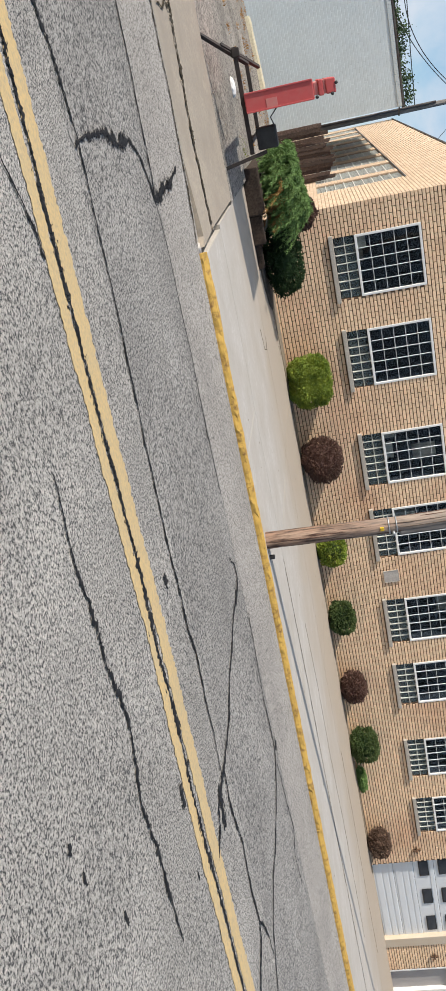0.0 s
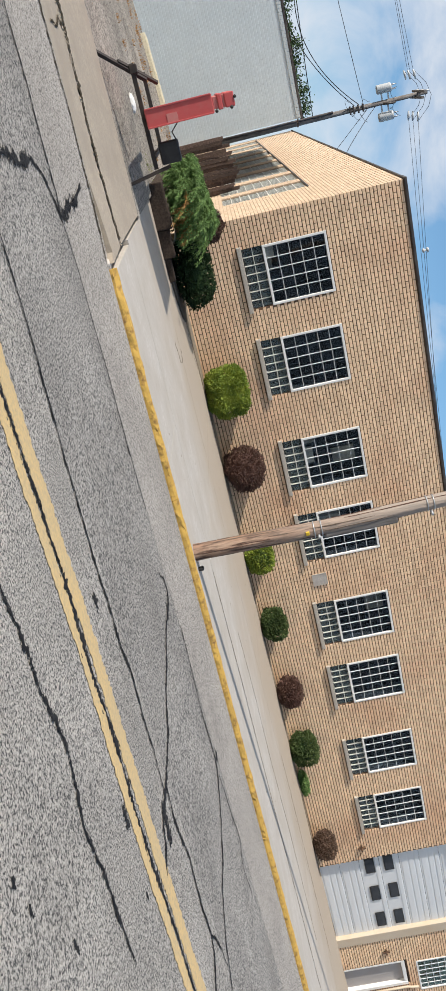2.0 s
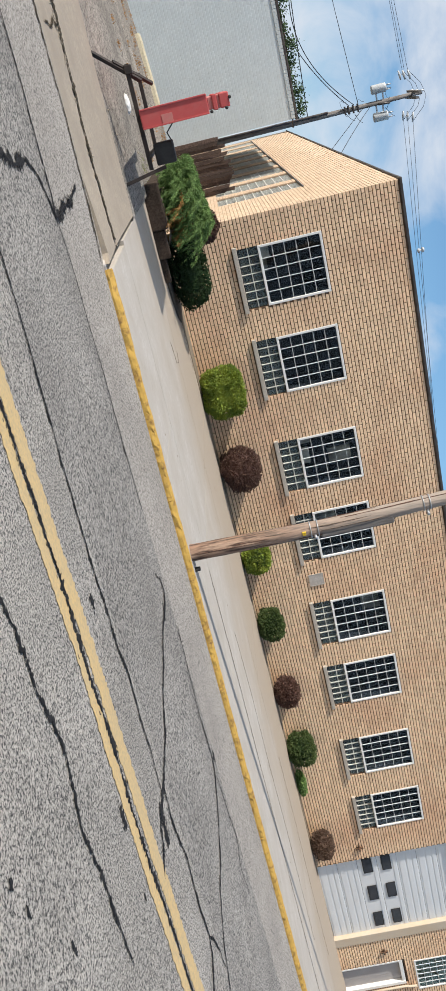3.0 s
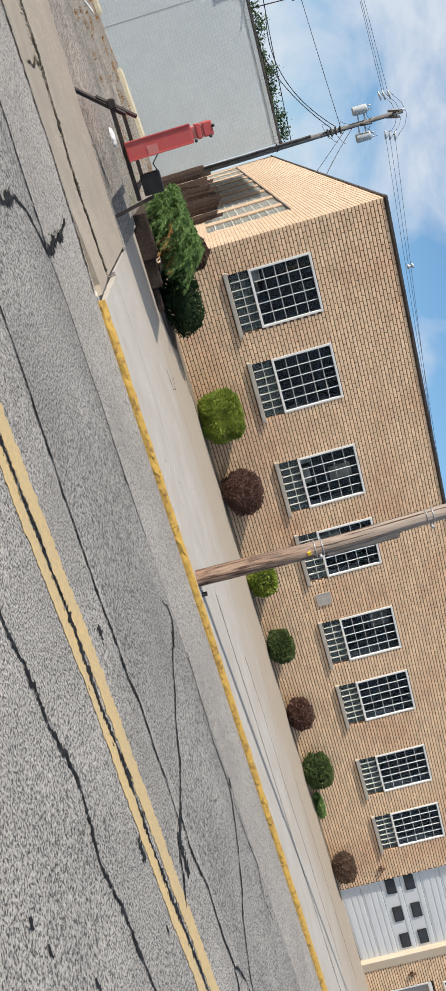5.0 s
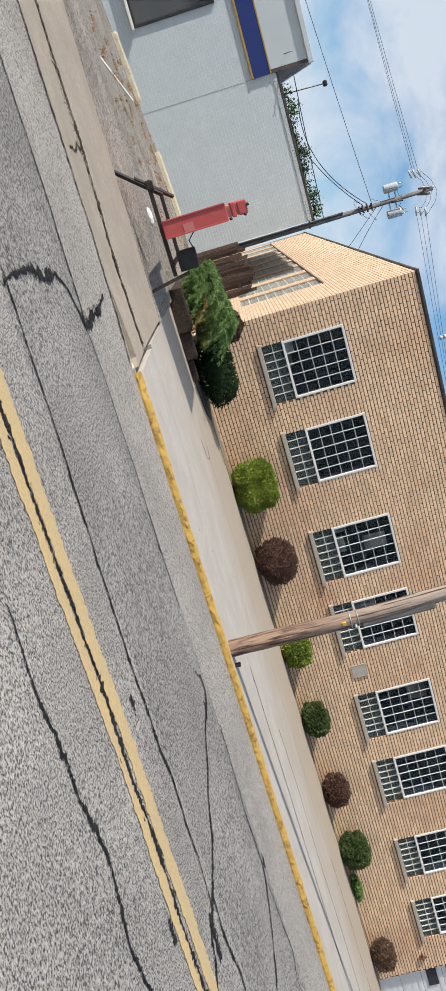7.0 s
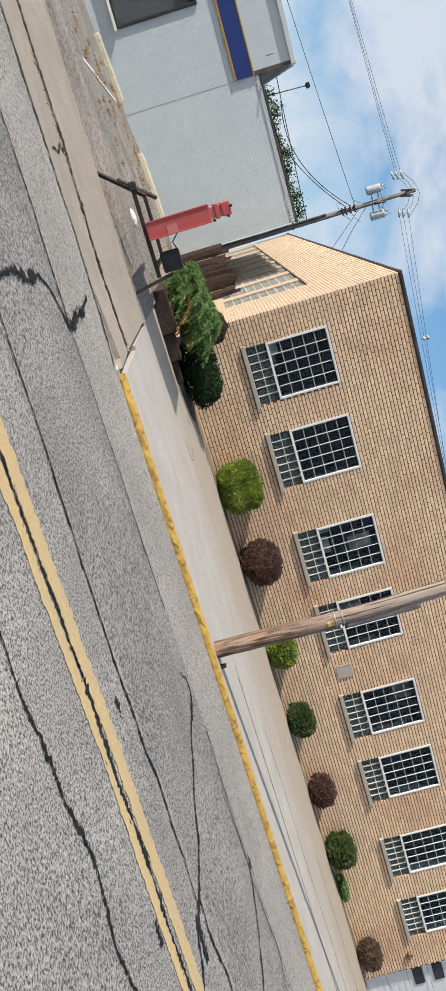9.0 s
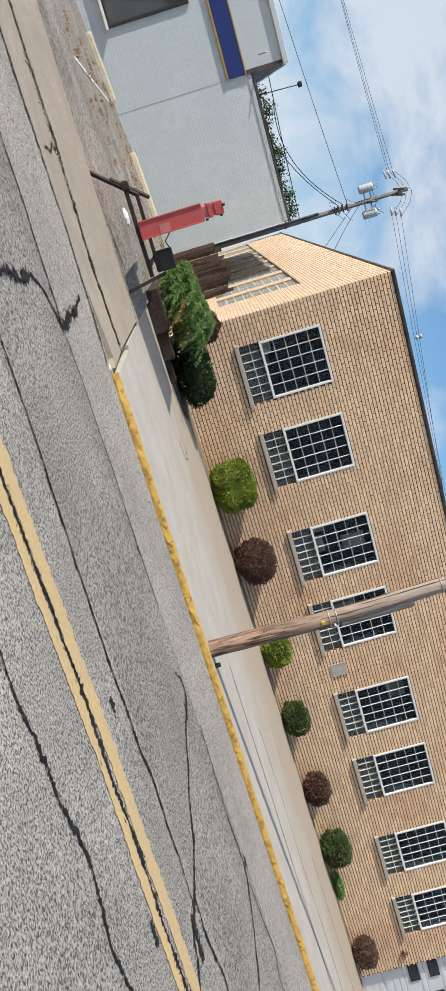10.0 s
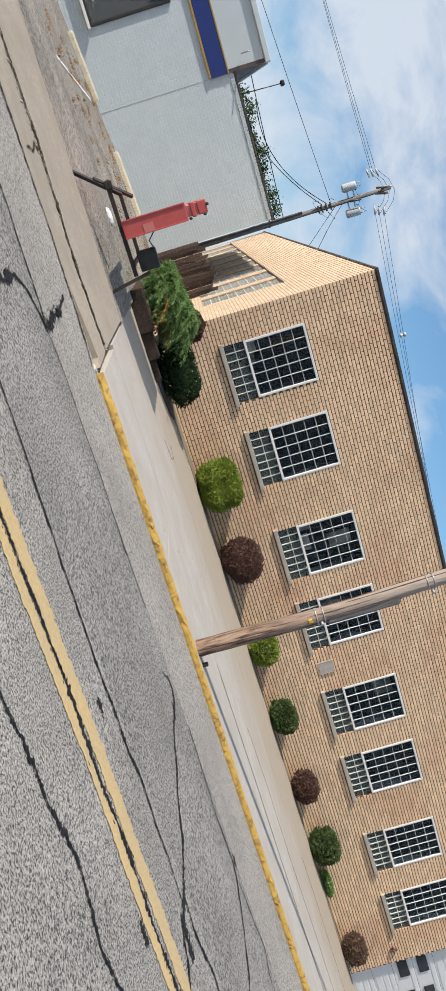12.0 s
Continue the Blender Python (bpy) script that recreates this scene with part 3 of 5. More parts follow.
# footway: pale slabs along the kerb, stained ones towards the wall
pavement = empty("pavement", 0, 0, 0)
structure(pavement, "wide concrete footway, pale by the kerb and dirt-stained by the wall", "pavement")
cuts = [-0.9, 1.17, 4.6, 8.6, 11.8, 15.0, 18.2, 21.4, 26, 34, XR]
for a, b in zip(cuts, cuts[1:]):
    part("slab", sheet("slab", [(a + 0.004, KERB_Y - 0.054), (b - 0.004, KERB_Y - 0.054), (b - 0.004, -6.78), (a + 0.004, -6.78)], walk_z, M_CONC2, 0.5), pavement)
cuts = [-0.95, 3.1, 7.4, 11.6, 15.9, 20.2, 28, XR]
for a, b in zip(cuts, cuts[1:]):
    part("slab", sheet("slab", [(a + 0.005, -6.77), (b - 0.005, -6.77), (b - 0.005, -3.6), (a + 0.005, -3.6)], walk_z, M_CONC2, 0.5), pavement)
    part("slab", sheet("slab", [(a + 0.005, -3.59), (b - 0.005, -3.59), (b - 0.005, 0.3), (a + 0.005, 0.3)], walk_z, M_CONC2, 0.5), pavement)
joint = new("joint_dirt", ribbon("joint_dirt", [(3.2, -6.82, 0.6), (5.2, -6.74, 1), (7.2, -6.78, 0.7), (9.2, -6.75, 1), (14, -6.77, 0.8), (24, -6.77, 0.7)], 0.012, 0.004, M_CRACK, 0.02, 40))
tagged(joint, "dirt-filled joint in the concrete footway", "joint", kind="stuff")

az = lambda x, y: -0.06 + gz(x) + max(0, y + 7.8) * 0.031 + (0.058 - max(0, y + 7.8) * 0.021) * min(1, max(0, (x + 1.75) / 0.75))
gutter_dirt = new("gutter_gravel", ribbon("gutter_gravel", [(-1.02, -8.36, 0.5), (-1.5, -8.25, 1.2), (-2.3, -8.20, 0.8), (-3.4, -8.22, 1.2), (-5.0, -8.25, 0.8), (-9, -8.32, 0.8)], 0.022, lambda x, y: gutter_z(x, y) - gz(x) + 0.006, M_CRACK, 0.06, 63, 0.015, 1.9, 0.8))
tagged(gutter_dirt, "dark grit where the apron meets the asphalt", "gravel", kind="stuff")
edge_dirt = new("edge_dirt", ribbon("edge_dirt", [(-0.98, -5.19, 0.6), (-1.6, -5.20, 1.3), (-2.2, -5.20, 0.7), (-3.2, -5.19, 1.0), (-5, -5.2, 0.8), (-9, -5.2, 0.8)], 0.035, 0.012, M_CRACK, 0.05, 61))
tagged(edge_dirt, "line of dirt where the apron meets the lot", "dirt", kind="stuff")
side_crack = new("concrete_crack", ribbon("concrete_crack", [(-2.98, -7.18, 0.8), (-3.04, -7.4, 1.2), (-2.98, -7.58, 0.8), (-3.02, -7.86, 0.5)], 0.018, lambda x, y: -0.06 + max(0, y + 7.8) * 0.031 + 0.008, M_CRACK, 0.05, 62))
tagged(side_crack, "short dark crack in the apron slab", "crack", kind="stuff")

for k, (half, pts) in enumerate((
        (0.006, [(0.9, -4.2, 0.6), (1.25, -4.05, 1), (1.35, -3.7, 1.1), (1.2, -3.5, 0.6)]),
        (0.007, [(5.0, -5.6, 0.6), (6.2, -5.45, 1), (7.6, -5.5, 0.9), (9.4, -5.35, 1), (12, -5.4, 0.6)]),
        (0.006, [(9.5, -3.3, 0.6), (11.2, -3.2, 1), (13.5, -3.25, 0.8), (15.5, -3.1, 0.5)]))):
    hair = new("concrete_crack", ribbon("concrete_crack", pts, half * 0.6, 0.002, M_CRACK, 0.04, 70 + k))
    tagged(hair, "hairline crack in the concrete footway", "crack", "footway cracks", "stuff")
spots_ = random.Random(8)
v, f = [], []
for _ in range(40):
    x, y, r0 = spots_.uniform(-0.8, 12), spots_.uniform(-8.0, -1.5), spots_.uniform(0.008, 0.02)
    k = len(v)
    v += [(x + r0 * spots_.uniform(0.6, 1.3) * math.cos(a), y + r0 * spots_.uniform(0.6, 1.3) * math.sin(a), gz(x) + 0.0025) for a in (0, 0.9, 1.8, 2.7, 3.6, 4.5, 5.4)]
    f.append(tuple(range(k, k + 7)))
tagged(new("gum_spots", mesh("gum_spots", v, f, M_DIRT)), "small dark gum spots on the concrete", "stain", kind="stuff")

# planting bed along the wall
bed_pts = [(0.1, -1.75), (0.8, -1.25), (1.5, -1.0), (2.2, -0.75), (3.3, -0.55), (5.0, -0.42), (8.0, -0.36), (12, -0.34), (16.2, -0.34), (16.2, 0.05), (0.1, 0.05)]
bed = new("planting_bed", sheet("planting_bed", bed_pts, lambda x, y: gz(x) + 0.012, M_DIRT, 0.2))
# dark sheet laid where the juniper and planter throw their shade
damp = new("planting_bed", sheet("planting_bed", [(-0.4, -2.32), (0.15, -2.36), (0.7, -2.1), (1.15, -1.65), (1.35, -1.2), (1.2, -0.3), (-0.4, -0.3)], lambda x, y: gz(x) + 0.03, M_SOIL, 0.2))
structure(damp, "damp soil with the juniper's shade put into its dark colour", "planting bed")
structure(bed, "narrow strip of bare dirt at the foot of the wall", "planting bed")

# driveway apron and parking lot
def lot_z(x, y):
    s = min(1, max(0, (y + 5.2) / 11.5))
    return 0.02 + s * max(-0.35, min(0.16, 0.07 * (x + 4.6)))


apron = empty("driveway_apron", 0, 0, 0)
structure(apron, "weathered concrete driveway apron with a broken joint", "driveway")
part("slab", sheet("slab", [(-1.75, -7.8), (-1.75, -7.32), (-2.4, -7.27), (-3.2, -7.2), (XL, -7.2), (XL, -7.8)], az, M_APRON, 0.5), apron)
part("slab", sheet("slab", [(-1.75, -7.8), (XL, -7.8), (XL, -8.29), (-3.4, -8.11), (-2.3, -8.09), (-1.75, -8.12)], az, M_APRON, 0.5), apron)
part("slab", sheet("slab", [(-0.97, -8.3), (-0.985, -7.8), (-1.75, -7.8), (-1.75, -8.12), (-1.5, -8.14), (-1.05, -8.19)], az, M_APRON, 0.5), apron)
part("slab", sheet("slab", [(-0.985, -7.8), (-1.0, -7.56), (-1.35, -7.44), (-1.75, -7.32), (-1.75, -7.8)], az, M_APRON, 0.5), apron)
part("slab", sheet("slab", [(-1.75, -7.28), (-1.75, -5.22), (-6.1, -5.22), (-6.1, -7.16), (-3.2, -7.16), (-2.4, -7.23)], az, M_APRON, 0.5), apron)
part("slab", sheet("slab", [(-1.006, -7.53), (-1.006, -5.22), (-1.75, -5.22), (-1.75, -7.28), (-1.35, -7.40)], az, M_APRON, 0.5), apron)
part("slab", sheet("slab", [(-6.112, -7.16), (-6.112, -5.22), (XL, -5.22), (XL, -7.16)], az, M_APRON, 0.5), apron)
gap = new("joint_gravel", ribbon("joint_gravel", [(-1.0, -7.55, 0.5), (-1.15, -7.5, 1.3), (-1.35, -7.42, 0.8), (-1.7, -7.31, 1.3), (-2.1, -7.28, 1.1), (-2.4, -7.25, 1.3), (-2.7, -7.22, 0.8), (-2.95, -7.17, 1.4), (-3.6, -7.18, 1.0), (-5.2, -7.18, 0.8), (-9, -7.18, 0.6)], 0.042, lambda x, y: az(x, y) - gz(x) + 0.010, M_CRACK, 0.09, 44))
tagged(gap, "crumbled joint full of dirt across the apron", "joint", kind="stuff")
v, f = [], []
NX, NY = 40, 24
for j in range(NY + 1):
    for i in range(NX + 1):
        x, y = -22 + 21.04 * i / NX, -5.215 + 12.5 * j / NY
        v.append((x, y, lot_z(x, y) + (0.006 * noise.noise((x * 2, y * 2, 0)) if j else 0)))
for j in range(NY):
    for i in range(NX):
        a = j * (NX + 1) + i
        f.append((a, a + 1, a + NX + 2, a + NX + 1))
lot = new("parking_lot", mesh("parking_lot", v, f, M_LOT, True))
structure(lot, "old cracked asphalt parking lot strewn with dirt", "parking lot")
passage = new("passage", sheet("passage", [(-0.955, 0.31), (0.3, 0.31), (0.3, 20), (-0.955, 20)], lambda x, y: 0.01, M_DIRT, 0.3))
structure(passage, "bare dirt passage between the two buildings", "ground")
lotline = new("parking_line", sheet("parking_line", [(-4.70, -1.6), (-4.64, -1.6), (-4.59, 3.8), (-4.65, 3.8)], lambda x, y: lot_z(x, y) + 0.012, M_WHITE, 0.03))
tagged(lotline, "worn white painted parking line on the lot", "parking line", kind="structure")


# ---- brick building ----
TOP, COURSE, BRICK = 4.33, 0.0677, 0.2032
SASH_W, SASH_Z0, SASH_Z1, SILL_Z = 1.13, 1.60, 2.80, 1.13
WINDOWS = [0.56, 2.32, 4.46, 6.16, 8.38, 10.12, 12.32, 14.16]
GARAGE = (16.28, 19.08, -0.30, 3.35)
OPEN = [(x, x + SASH_W, SILL_Z, SASH_Z1) for x in WINDOWS] + [GARAGE, (20.34, 21.28, -0.3, 1.56), (20.45, 21.65, 1.84, 2.86)]
FRONT_R = 27.0


def backing(name, x0, x1, z0, z1, opens, y0, y1, material, swap=False):
    """A wall with openings through it, as one mesh of blocks."""
    xs = sorted({x0, x1, *[a for o in opens for a in o[:2]]})
    zs = sorted({z0, z1, *[max(z0, min(z1, a)) for o in opens for a in o[2:]]})
    items = []
    for a, b in zip(xs, xs[1:]):
        run = None
        for c, d in zip(zs, zs[1:]):
            solid = not any(o[0] < (a + b) / 2 < o[1] and o[2] < (c + d) / 2 < o[3] for o in opens)
            if solid and run and run[1] == c:
                run[1] = d
            elif solid:
                run = [c, d]
                items.append((a, b, run))
    got = [(a, b, y0, y1, r[0], r[1]) for a, b, r in items]
    if swap:
        got = [(c, d, a, b, e, g) for a, b, c, d, e, g in got]
    return boxes(name, got, material)


def lay(length0, length1, z0, z1, opens, gap=0.016):
    """Running-bond bricks (start, end, bottom, top) over a stretch with openings."""
    out = []
    rows = int(round((z1 - z0) / COURSE))
    for r in range(rows):
        a, b = z0 + r * COURSE, z0 + (r + 1) * COURSE - gap
        mid = (a + b) / 2
        holes = [(o[0], o[1]) for o in opens if o[2] < mid < o[3]]
        s = length0 - (BRICK / 2 if r % 2 else 0)
        while s < length1:
            lo, hi = max(s, length0), min(s + BRICK - gap * 0.85, length1)
            spans = [(lo, hi)]
            for h0, h1 in holes:
                spans = [p for q0, q1 in spans for p in ((q0, min(q1, h0 - 0.004)), (max(q0, h1 + 0.004), q1)) if p[1] - p[0] > 0.02]
            out += [(p, q, a, b) for p, q in spans if q - p > 0.02]
            s += BRICK
    return out


front_wall = new("wall_front", backing("wall_front", 0.004, FRONT_R, -0.5, TOP, OPEN, 0.012, 0.30, M_MORTAR))
structure(front_wall, "long tan brick front wall with dark mortar joints", "wall")
whole, rest = [], []
for p, q, a, b in lay(0.0, FRONT_R, -0.5 + 0.0, TOP - 0.03, OPEN):
    if b < gz(p) - 0.1:
        continue
    near = 1.75 < (p + q) / 2 < 4.4 and 1.0 < a < 2.95 and abs(q - p - BRICK + 0.016 * 0.85) < 1e-6
    (whole if near and len(whole) < 300 else rest).append((p, q, a, b))


def brick_mesh(name, items, material, axis, seed):
    """Joined bricks on the front (axis x) or on the side wall (axis y), each a little proud of the mortar."""
    rnd = random.Random(seed)
    v, f = [], []
    for p, q, a, b in items:
        k, out = len(v), -0.003 * rnd.random()
        pts = [(p, a), (q, a), (q, b), (p, b)]
        c = 0.002
        inner = [(p + c, a + c), (q - c, a + c), (q - c, b - c), (p + c, b - c)]
        for lst, d in ((pts, 0.014), (pts, out + 0.002), (inner, out)):
            for s, z in lst:
                v.append((s, d, z) if axis == "x" else (d, s, z))
        quads = []
        for ring in (0, 4):
            for i in range(4):
                j = (i + 1) % 4
                quads.append((ring + i, ring + j, ring + 4 + j, ring + 4 + i))
        quads.append((8, 9, 10, 11))
        if axis == "y":
            quads = [tuple(reversed(t)) for t in quads]
        f += [tuple(k + i for i in t) for t in quads]
    return mesh(name, v, f, material)


rest_ob = part("brickwork", brick_mesh("brickwork", rest, M_BRICK, "x", 1), front_wall, "tan bricks in running bond")
rest_ob["kind"] = "stuff"

# side wall: buff brick with tall panels of glass block between piers
SIDE_END = 21.0
SIDE = [(2.30, 3.50, 1.06, 2.81)] + [(4.00 + 2.1 * i, 5.55 + 2.1 * i, 1.06, 2.81) for i in range(8)]
side_wall = new("wall_side", backing("wall_side", 0.315, SIDE_END, -0.5, TOP, SIDE, 0.012, 0.30, M_MORTAR2, True))
structure(side_wall, "sunlit buff brick side wall with glass block panels", "wall")
side_ob = part("brickwork", brick_mesh("side_brickwork", [b for b in lay(0.0, SIDE_END, -0.5, TOP - 0.03, SIDE, 0.011) if b[3] > -0.1], M_BUFF, "y", 2), side_wall, "buff bricks in running bond")
side_ob["kind"] = "stuff"
tagged(new("wall_back", boxes("wall_back", [(0.0, FRONT_R, SIDE_END, SIDE_END + 0.3, -0.5, TOP)], M_MORTAR2)), "plain rear brick wall of the building", "wall", kind="structure")
tagged(new("wall_east", boxes("wall_east", [(FRONT_R, FRONT_R + 0.3, 0.0, SIDE_END + 0.3, -0.5, TOP)], M_MORTAR2)), "plain end brick wall of the building", "wall", kind="structure")
roof = new("roof", boxes("roof", [(0.3, FRONT_R, 0.3, SIDE_END, TOP - 0.55, TOP - 0.35)], M_COPING))
structure(roof, "flat dark roof behind the parapet", "roof")
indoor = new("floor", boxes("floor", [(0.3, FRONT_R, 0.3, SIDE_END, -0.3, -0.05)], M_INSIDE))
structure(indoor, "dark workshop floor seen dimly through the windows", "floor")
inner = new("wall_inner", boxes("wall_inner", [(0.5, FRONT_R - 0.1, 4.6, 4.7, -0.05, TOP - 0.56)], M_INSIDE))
# added unseen wall: blocks sun entering through the side glass blocks
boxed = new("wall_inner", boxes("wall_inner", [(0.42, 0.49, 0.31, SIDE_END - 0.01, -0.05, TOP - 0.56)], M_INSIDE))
structure(boxed, "unseen dark wall added to stop sun through the glass block panels", "wall")
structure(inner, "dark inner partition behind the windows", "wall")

coping = empty("coping", 0, 0, TOP)
structure(coping, "thin dark metal coping along the parapet", "coping")
part("coping_length", bevelled("coping_length", [(-0.03, FRONT_R, -0.03, 0.33, -0.015, 0.04)], M_COPING, 0.012), coping)
part("coping_length", bevelled("coping_length", [(-0.03, 0.33, 0.335, SIDE_END + 0.3, -0.015, 0.03)], M_COPING, 0.012), coping)


def make_window(w, z0, z1, cols, rows, blocks):
    """A steel sash over two courses of glass block, set a little back in the brickwork; its origin at the lower left of the sash."""
    top = empty("window_1")
    h, fr, bar = z1 - z0, 0.045, 0.012
    part("frame", bevelled("frame", [(0, fr, -0.014, 0.028, 0, h), (w - fr, w, -0.014, 0.028, 0, h), (fr, w - fr, -0.014, 0.028, 0, fr), (fr, w - fr, -0.014, 0.028, h - fr, h)], M_WHITE, 0.006), top, "white painted steel frame")
    cw, ch = (w - 2 * fr) / cols, (h - 2 * fr) / rows
    up = bevelled("muntin", [(-bar / 2, bar / 2, -0.002, 0.022, fr, h - fr)], M_MUNTIN, 0.004, 1)
    flat = bevelled("muntin", [(fr, w - fr, 0.0, 0.020, -bar / 2, bar / 2)], M_MUNTIN, 0.004, 1)
    for i in range(1, cols):
        part("muntin", up, top, "", pose(fr + i * cw, 0, 0))
    for j in range(1, rows):
        part("muntin", flat, top, "", pose(0, 0, fr + j * ch))
    pane = boxes("pane", [(bar / 2, cw - bar / 2, -0.002, 0.002, bar / 2, ch - bar / 2)], M_PANE)
    rnd = random.Random(7)
    for i in range(cols):
        for j in range(rows):
            p = part("pane", pane, top, "", pose(fr + i * cw, 0.014, fr + j * ch, rnd.uniform(-0.25, 0.25), 0, rnd.uniform(-0.25, 0.25)))
            p.visible_shadow = False
    low = SILL_Z - z0 if blocks else 0
    # added dark boards cover the jambs that sun would brighten behind the panes
    part("lining", boxes("lining", [(0.002, 0.012, 0.12, 0.31, low, h - 0.002), (w - 0.012, w - 0.002, 0.12, 0.31, low, h - 0.002), (0.012, w - 0.012, 0.12, 0.31, h - 0.012, h - 0.002), (0.002, 0.008, 0.03, 0.12, 0, h - 0.002), (w - 0.008, w - 0.002, 0.03, 0.12, 0, h - 0.002)], M_INSIDE), top, "added dark boards that hide the sunlit reveal")
    if blocks:
        bw, bh = w / 7, 0.182
        part("grout", boxes("grout", [(i * bw - 0.006, i * bw + 0.006, 0.020, 0.10, -2 * bh - 0.012, -0.004) for i in range(1, 7)] + [(0, w, 0.022, 0.098, -bh - 0.012, -bh)], M_GROUT), top, "pale mortar between the glass blocks")
        block = bevelled("glass_block", [(0.008, bw - 0.008, 0.035, 0.11, 0.006, bh - 0.008)], M_BLOCK, 0.012)
        for i in range(7):
            for j in range(2):
                b = part("glass_block", block, top, "", pose(i * bw, 0, -2 * bh - 0.008 + j * bh))
                b.visible_shadow = False
        part("sill", bevelled("sill", [(-0.055, w + 0.055, -0.06, 0.13, SILL_Z - z0, SILL_Z - z0 + 0.085)], M_SILL, 0.01), top, "worn limestone sill")
    return top


win = make_window(SASH_W, SASH_Z0, SASH_Z1, 5, 5, True)
structure(win, "white steel window of many panes above glass blocks", "window")
win["group"] = "windows along the front"
win.matrix_basis = pose(WINDOWS[0], 0, SASH_Z0)
for i, x in enumerate(WINDOWS[1:]):
    copy_thing(win, pose(x, 0, SASH_Z0)).name = "window_%d" % (i + 2)
last = make_window(1.20, 1.84, 2.86, 6, 5, False)
last.name = "window_9"
last.matrix_basis = pose(20.45, 0, 1.84)
structure(last, "white steel window of small dark panes, no glass blocks", "window")

# things dimly seen behind the panes
for x, y, z0, w, h, d in ((0.66, 0.34, 1.61, 0.22, 0.2, 0.2), (0.9, 0.5, 1.61, 0.25, 0.13, 0.2), (4.55, 0.5, 1.61, 0.25, 0.26, 0.2), (4.95, 0.5, 1.61, 0.3, 0.2, 0.2), (5.2, 0.9, 2.2, 0.3, 0.5, 0.05), (6.7, 0.8, 1.61, 0.5, 0.5, 0.2), (8.6, 0.7, 1.9, 0.25, 0.5, 0.2), (9.0, 1.0, 2.3, 0.45, 0.45, 0.1), (10.2, 0.6, 1.61, 0.3, 0.35, 0.2)):
    crate = new("storage_box", bevelled("storage_box", [(0, w, 0, d, 0, h)], M_CLUTTER, 0.01))
    crate.location = (x, y, z0)
    tagged(crate, "pale storage box on a shelf behind the window panes", "box", "boxes behind the windows")
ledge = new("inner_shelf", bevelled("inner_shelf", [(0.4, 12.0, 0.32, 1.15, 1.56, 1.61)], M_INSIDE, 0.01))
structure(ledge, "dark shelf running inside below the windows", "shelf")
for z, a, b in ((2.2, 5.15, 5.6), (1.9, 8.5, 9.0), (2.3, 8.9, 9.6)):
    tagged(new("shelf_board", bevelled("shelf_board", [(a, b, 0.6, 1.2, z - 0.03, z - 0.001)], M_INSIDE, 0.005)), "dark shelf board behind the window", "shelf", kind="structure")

# glass block panels of the side wall
for k, (a, b, c, d) in enumerate(SIDE):
    panel = empty("window_%d" % (10 + k), 0, a, c)
    structure(panel, "tall panel of dusty glass blocks in the side wall", "window")
    panel["group"] = "glass block panels"
    hh, cols = (d - c) / 9, round((b - a) / 0.2)
    bw = (b - a) / cols
    block_s = bevelled("glass_block", [(0.03, 0.11, 0.006, bw - 0.006, 0.006, 0.185)], M_BLOCK, 0.012)
    part("grout", boxes("grout", [(0.018, 0.10, 0, b - a, j * hh - 0.006, j * hh + 0.006) for j in range(1, 9)] + [(0.02, 0.098, i * bw - 0.006, i * bw + 0.006, 0, d - c) for i in range(1, cols)], M_GROUT), panel, "pale mortar between the glass blocks")
    if k < 3:
        for i in range(cols):
            for j in range(9):
                g = part("glass_block", block_s, panel, "", pose(0, i * bw, j * hh + 0.004))
                g.visible_shadow = False
    else:
        g = part("glass_blocks", boxes("glass_blocks", [(0.03, 0.11, 0.006, b - a - 0.006, 0.006, d - c - 0.006)], M_BLOCK), panel, "distant glass blocks")
        g.visible_shadow = False

lintel = new("lintel", bevelled("lintel", [(-0.012, 0.10, 2.2, 20.6, 2.815, 2.85)], M_COPING, 0.004))
structure(lintel, "thin dark steel lintel over the glass block panels", "lintel")

# garage door
garage = empty("door_1", GARAGE[0], 0.0, gz(17.7))
structure(garage, "white ribbed steel garage door with six small dark lights", "garage door")
GW = GARAGE[1] - GARAGE[0]
sec = 0.52
for i in range(7):
    z = i * sec
    z1 = min(z + sec - 0.006, GARAGE[3] - gz(17.7))
    ribs = [(0.0, GW, 0.115, 0.15, z, z1)]
    for a, b in ((0.05, 0.20), (0.24, 0.36), (0.40, 0.49)):
        if z + b < z1 and not (i in (2, 3) and b < 0.4):
            ribs.append((0.01, GW - 0.01, 0.105, 0.116, z + a, z + b))
    part("door_section", bevelled("door_section", ribs, M_DOOR, 0.008, 1), garage)
for z in (1.17, 1.665):
    for x in (0.10, 1.12, 2.13):
        light = part("door_light", bevelled("door_light", [(x, x + 0.53, 0.088, 0.104, z, z + 0.25)], M_BLACK, 0.02), garage, "black plastic surround")
        part("pane", bevelled("pane", [(x + 0.035, x + 0.495, 0.084, 0.09, z + 0.03, z + 0.22)], M_DARKGLASS, 0.01), light, "dark pane")
part("bottom_seal", bevelled("bottom_seal", [(0, GW, 0.11, 0.15, -0.05, 0.0)], M_BLACK, 0.01), garage, "black rubber seal")
part("jamb", bevelled("jamb", [(GW - 0.012, GW + 0.30, -0.03, 0.16, -0.3, GARAGE[3])], M_CREAM, 0.012), garage, "cream painted jamb")

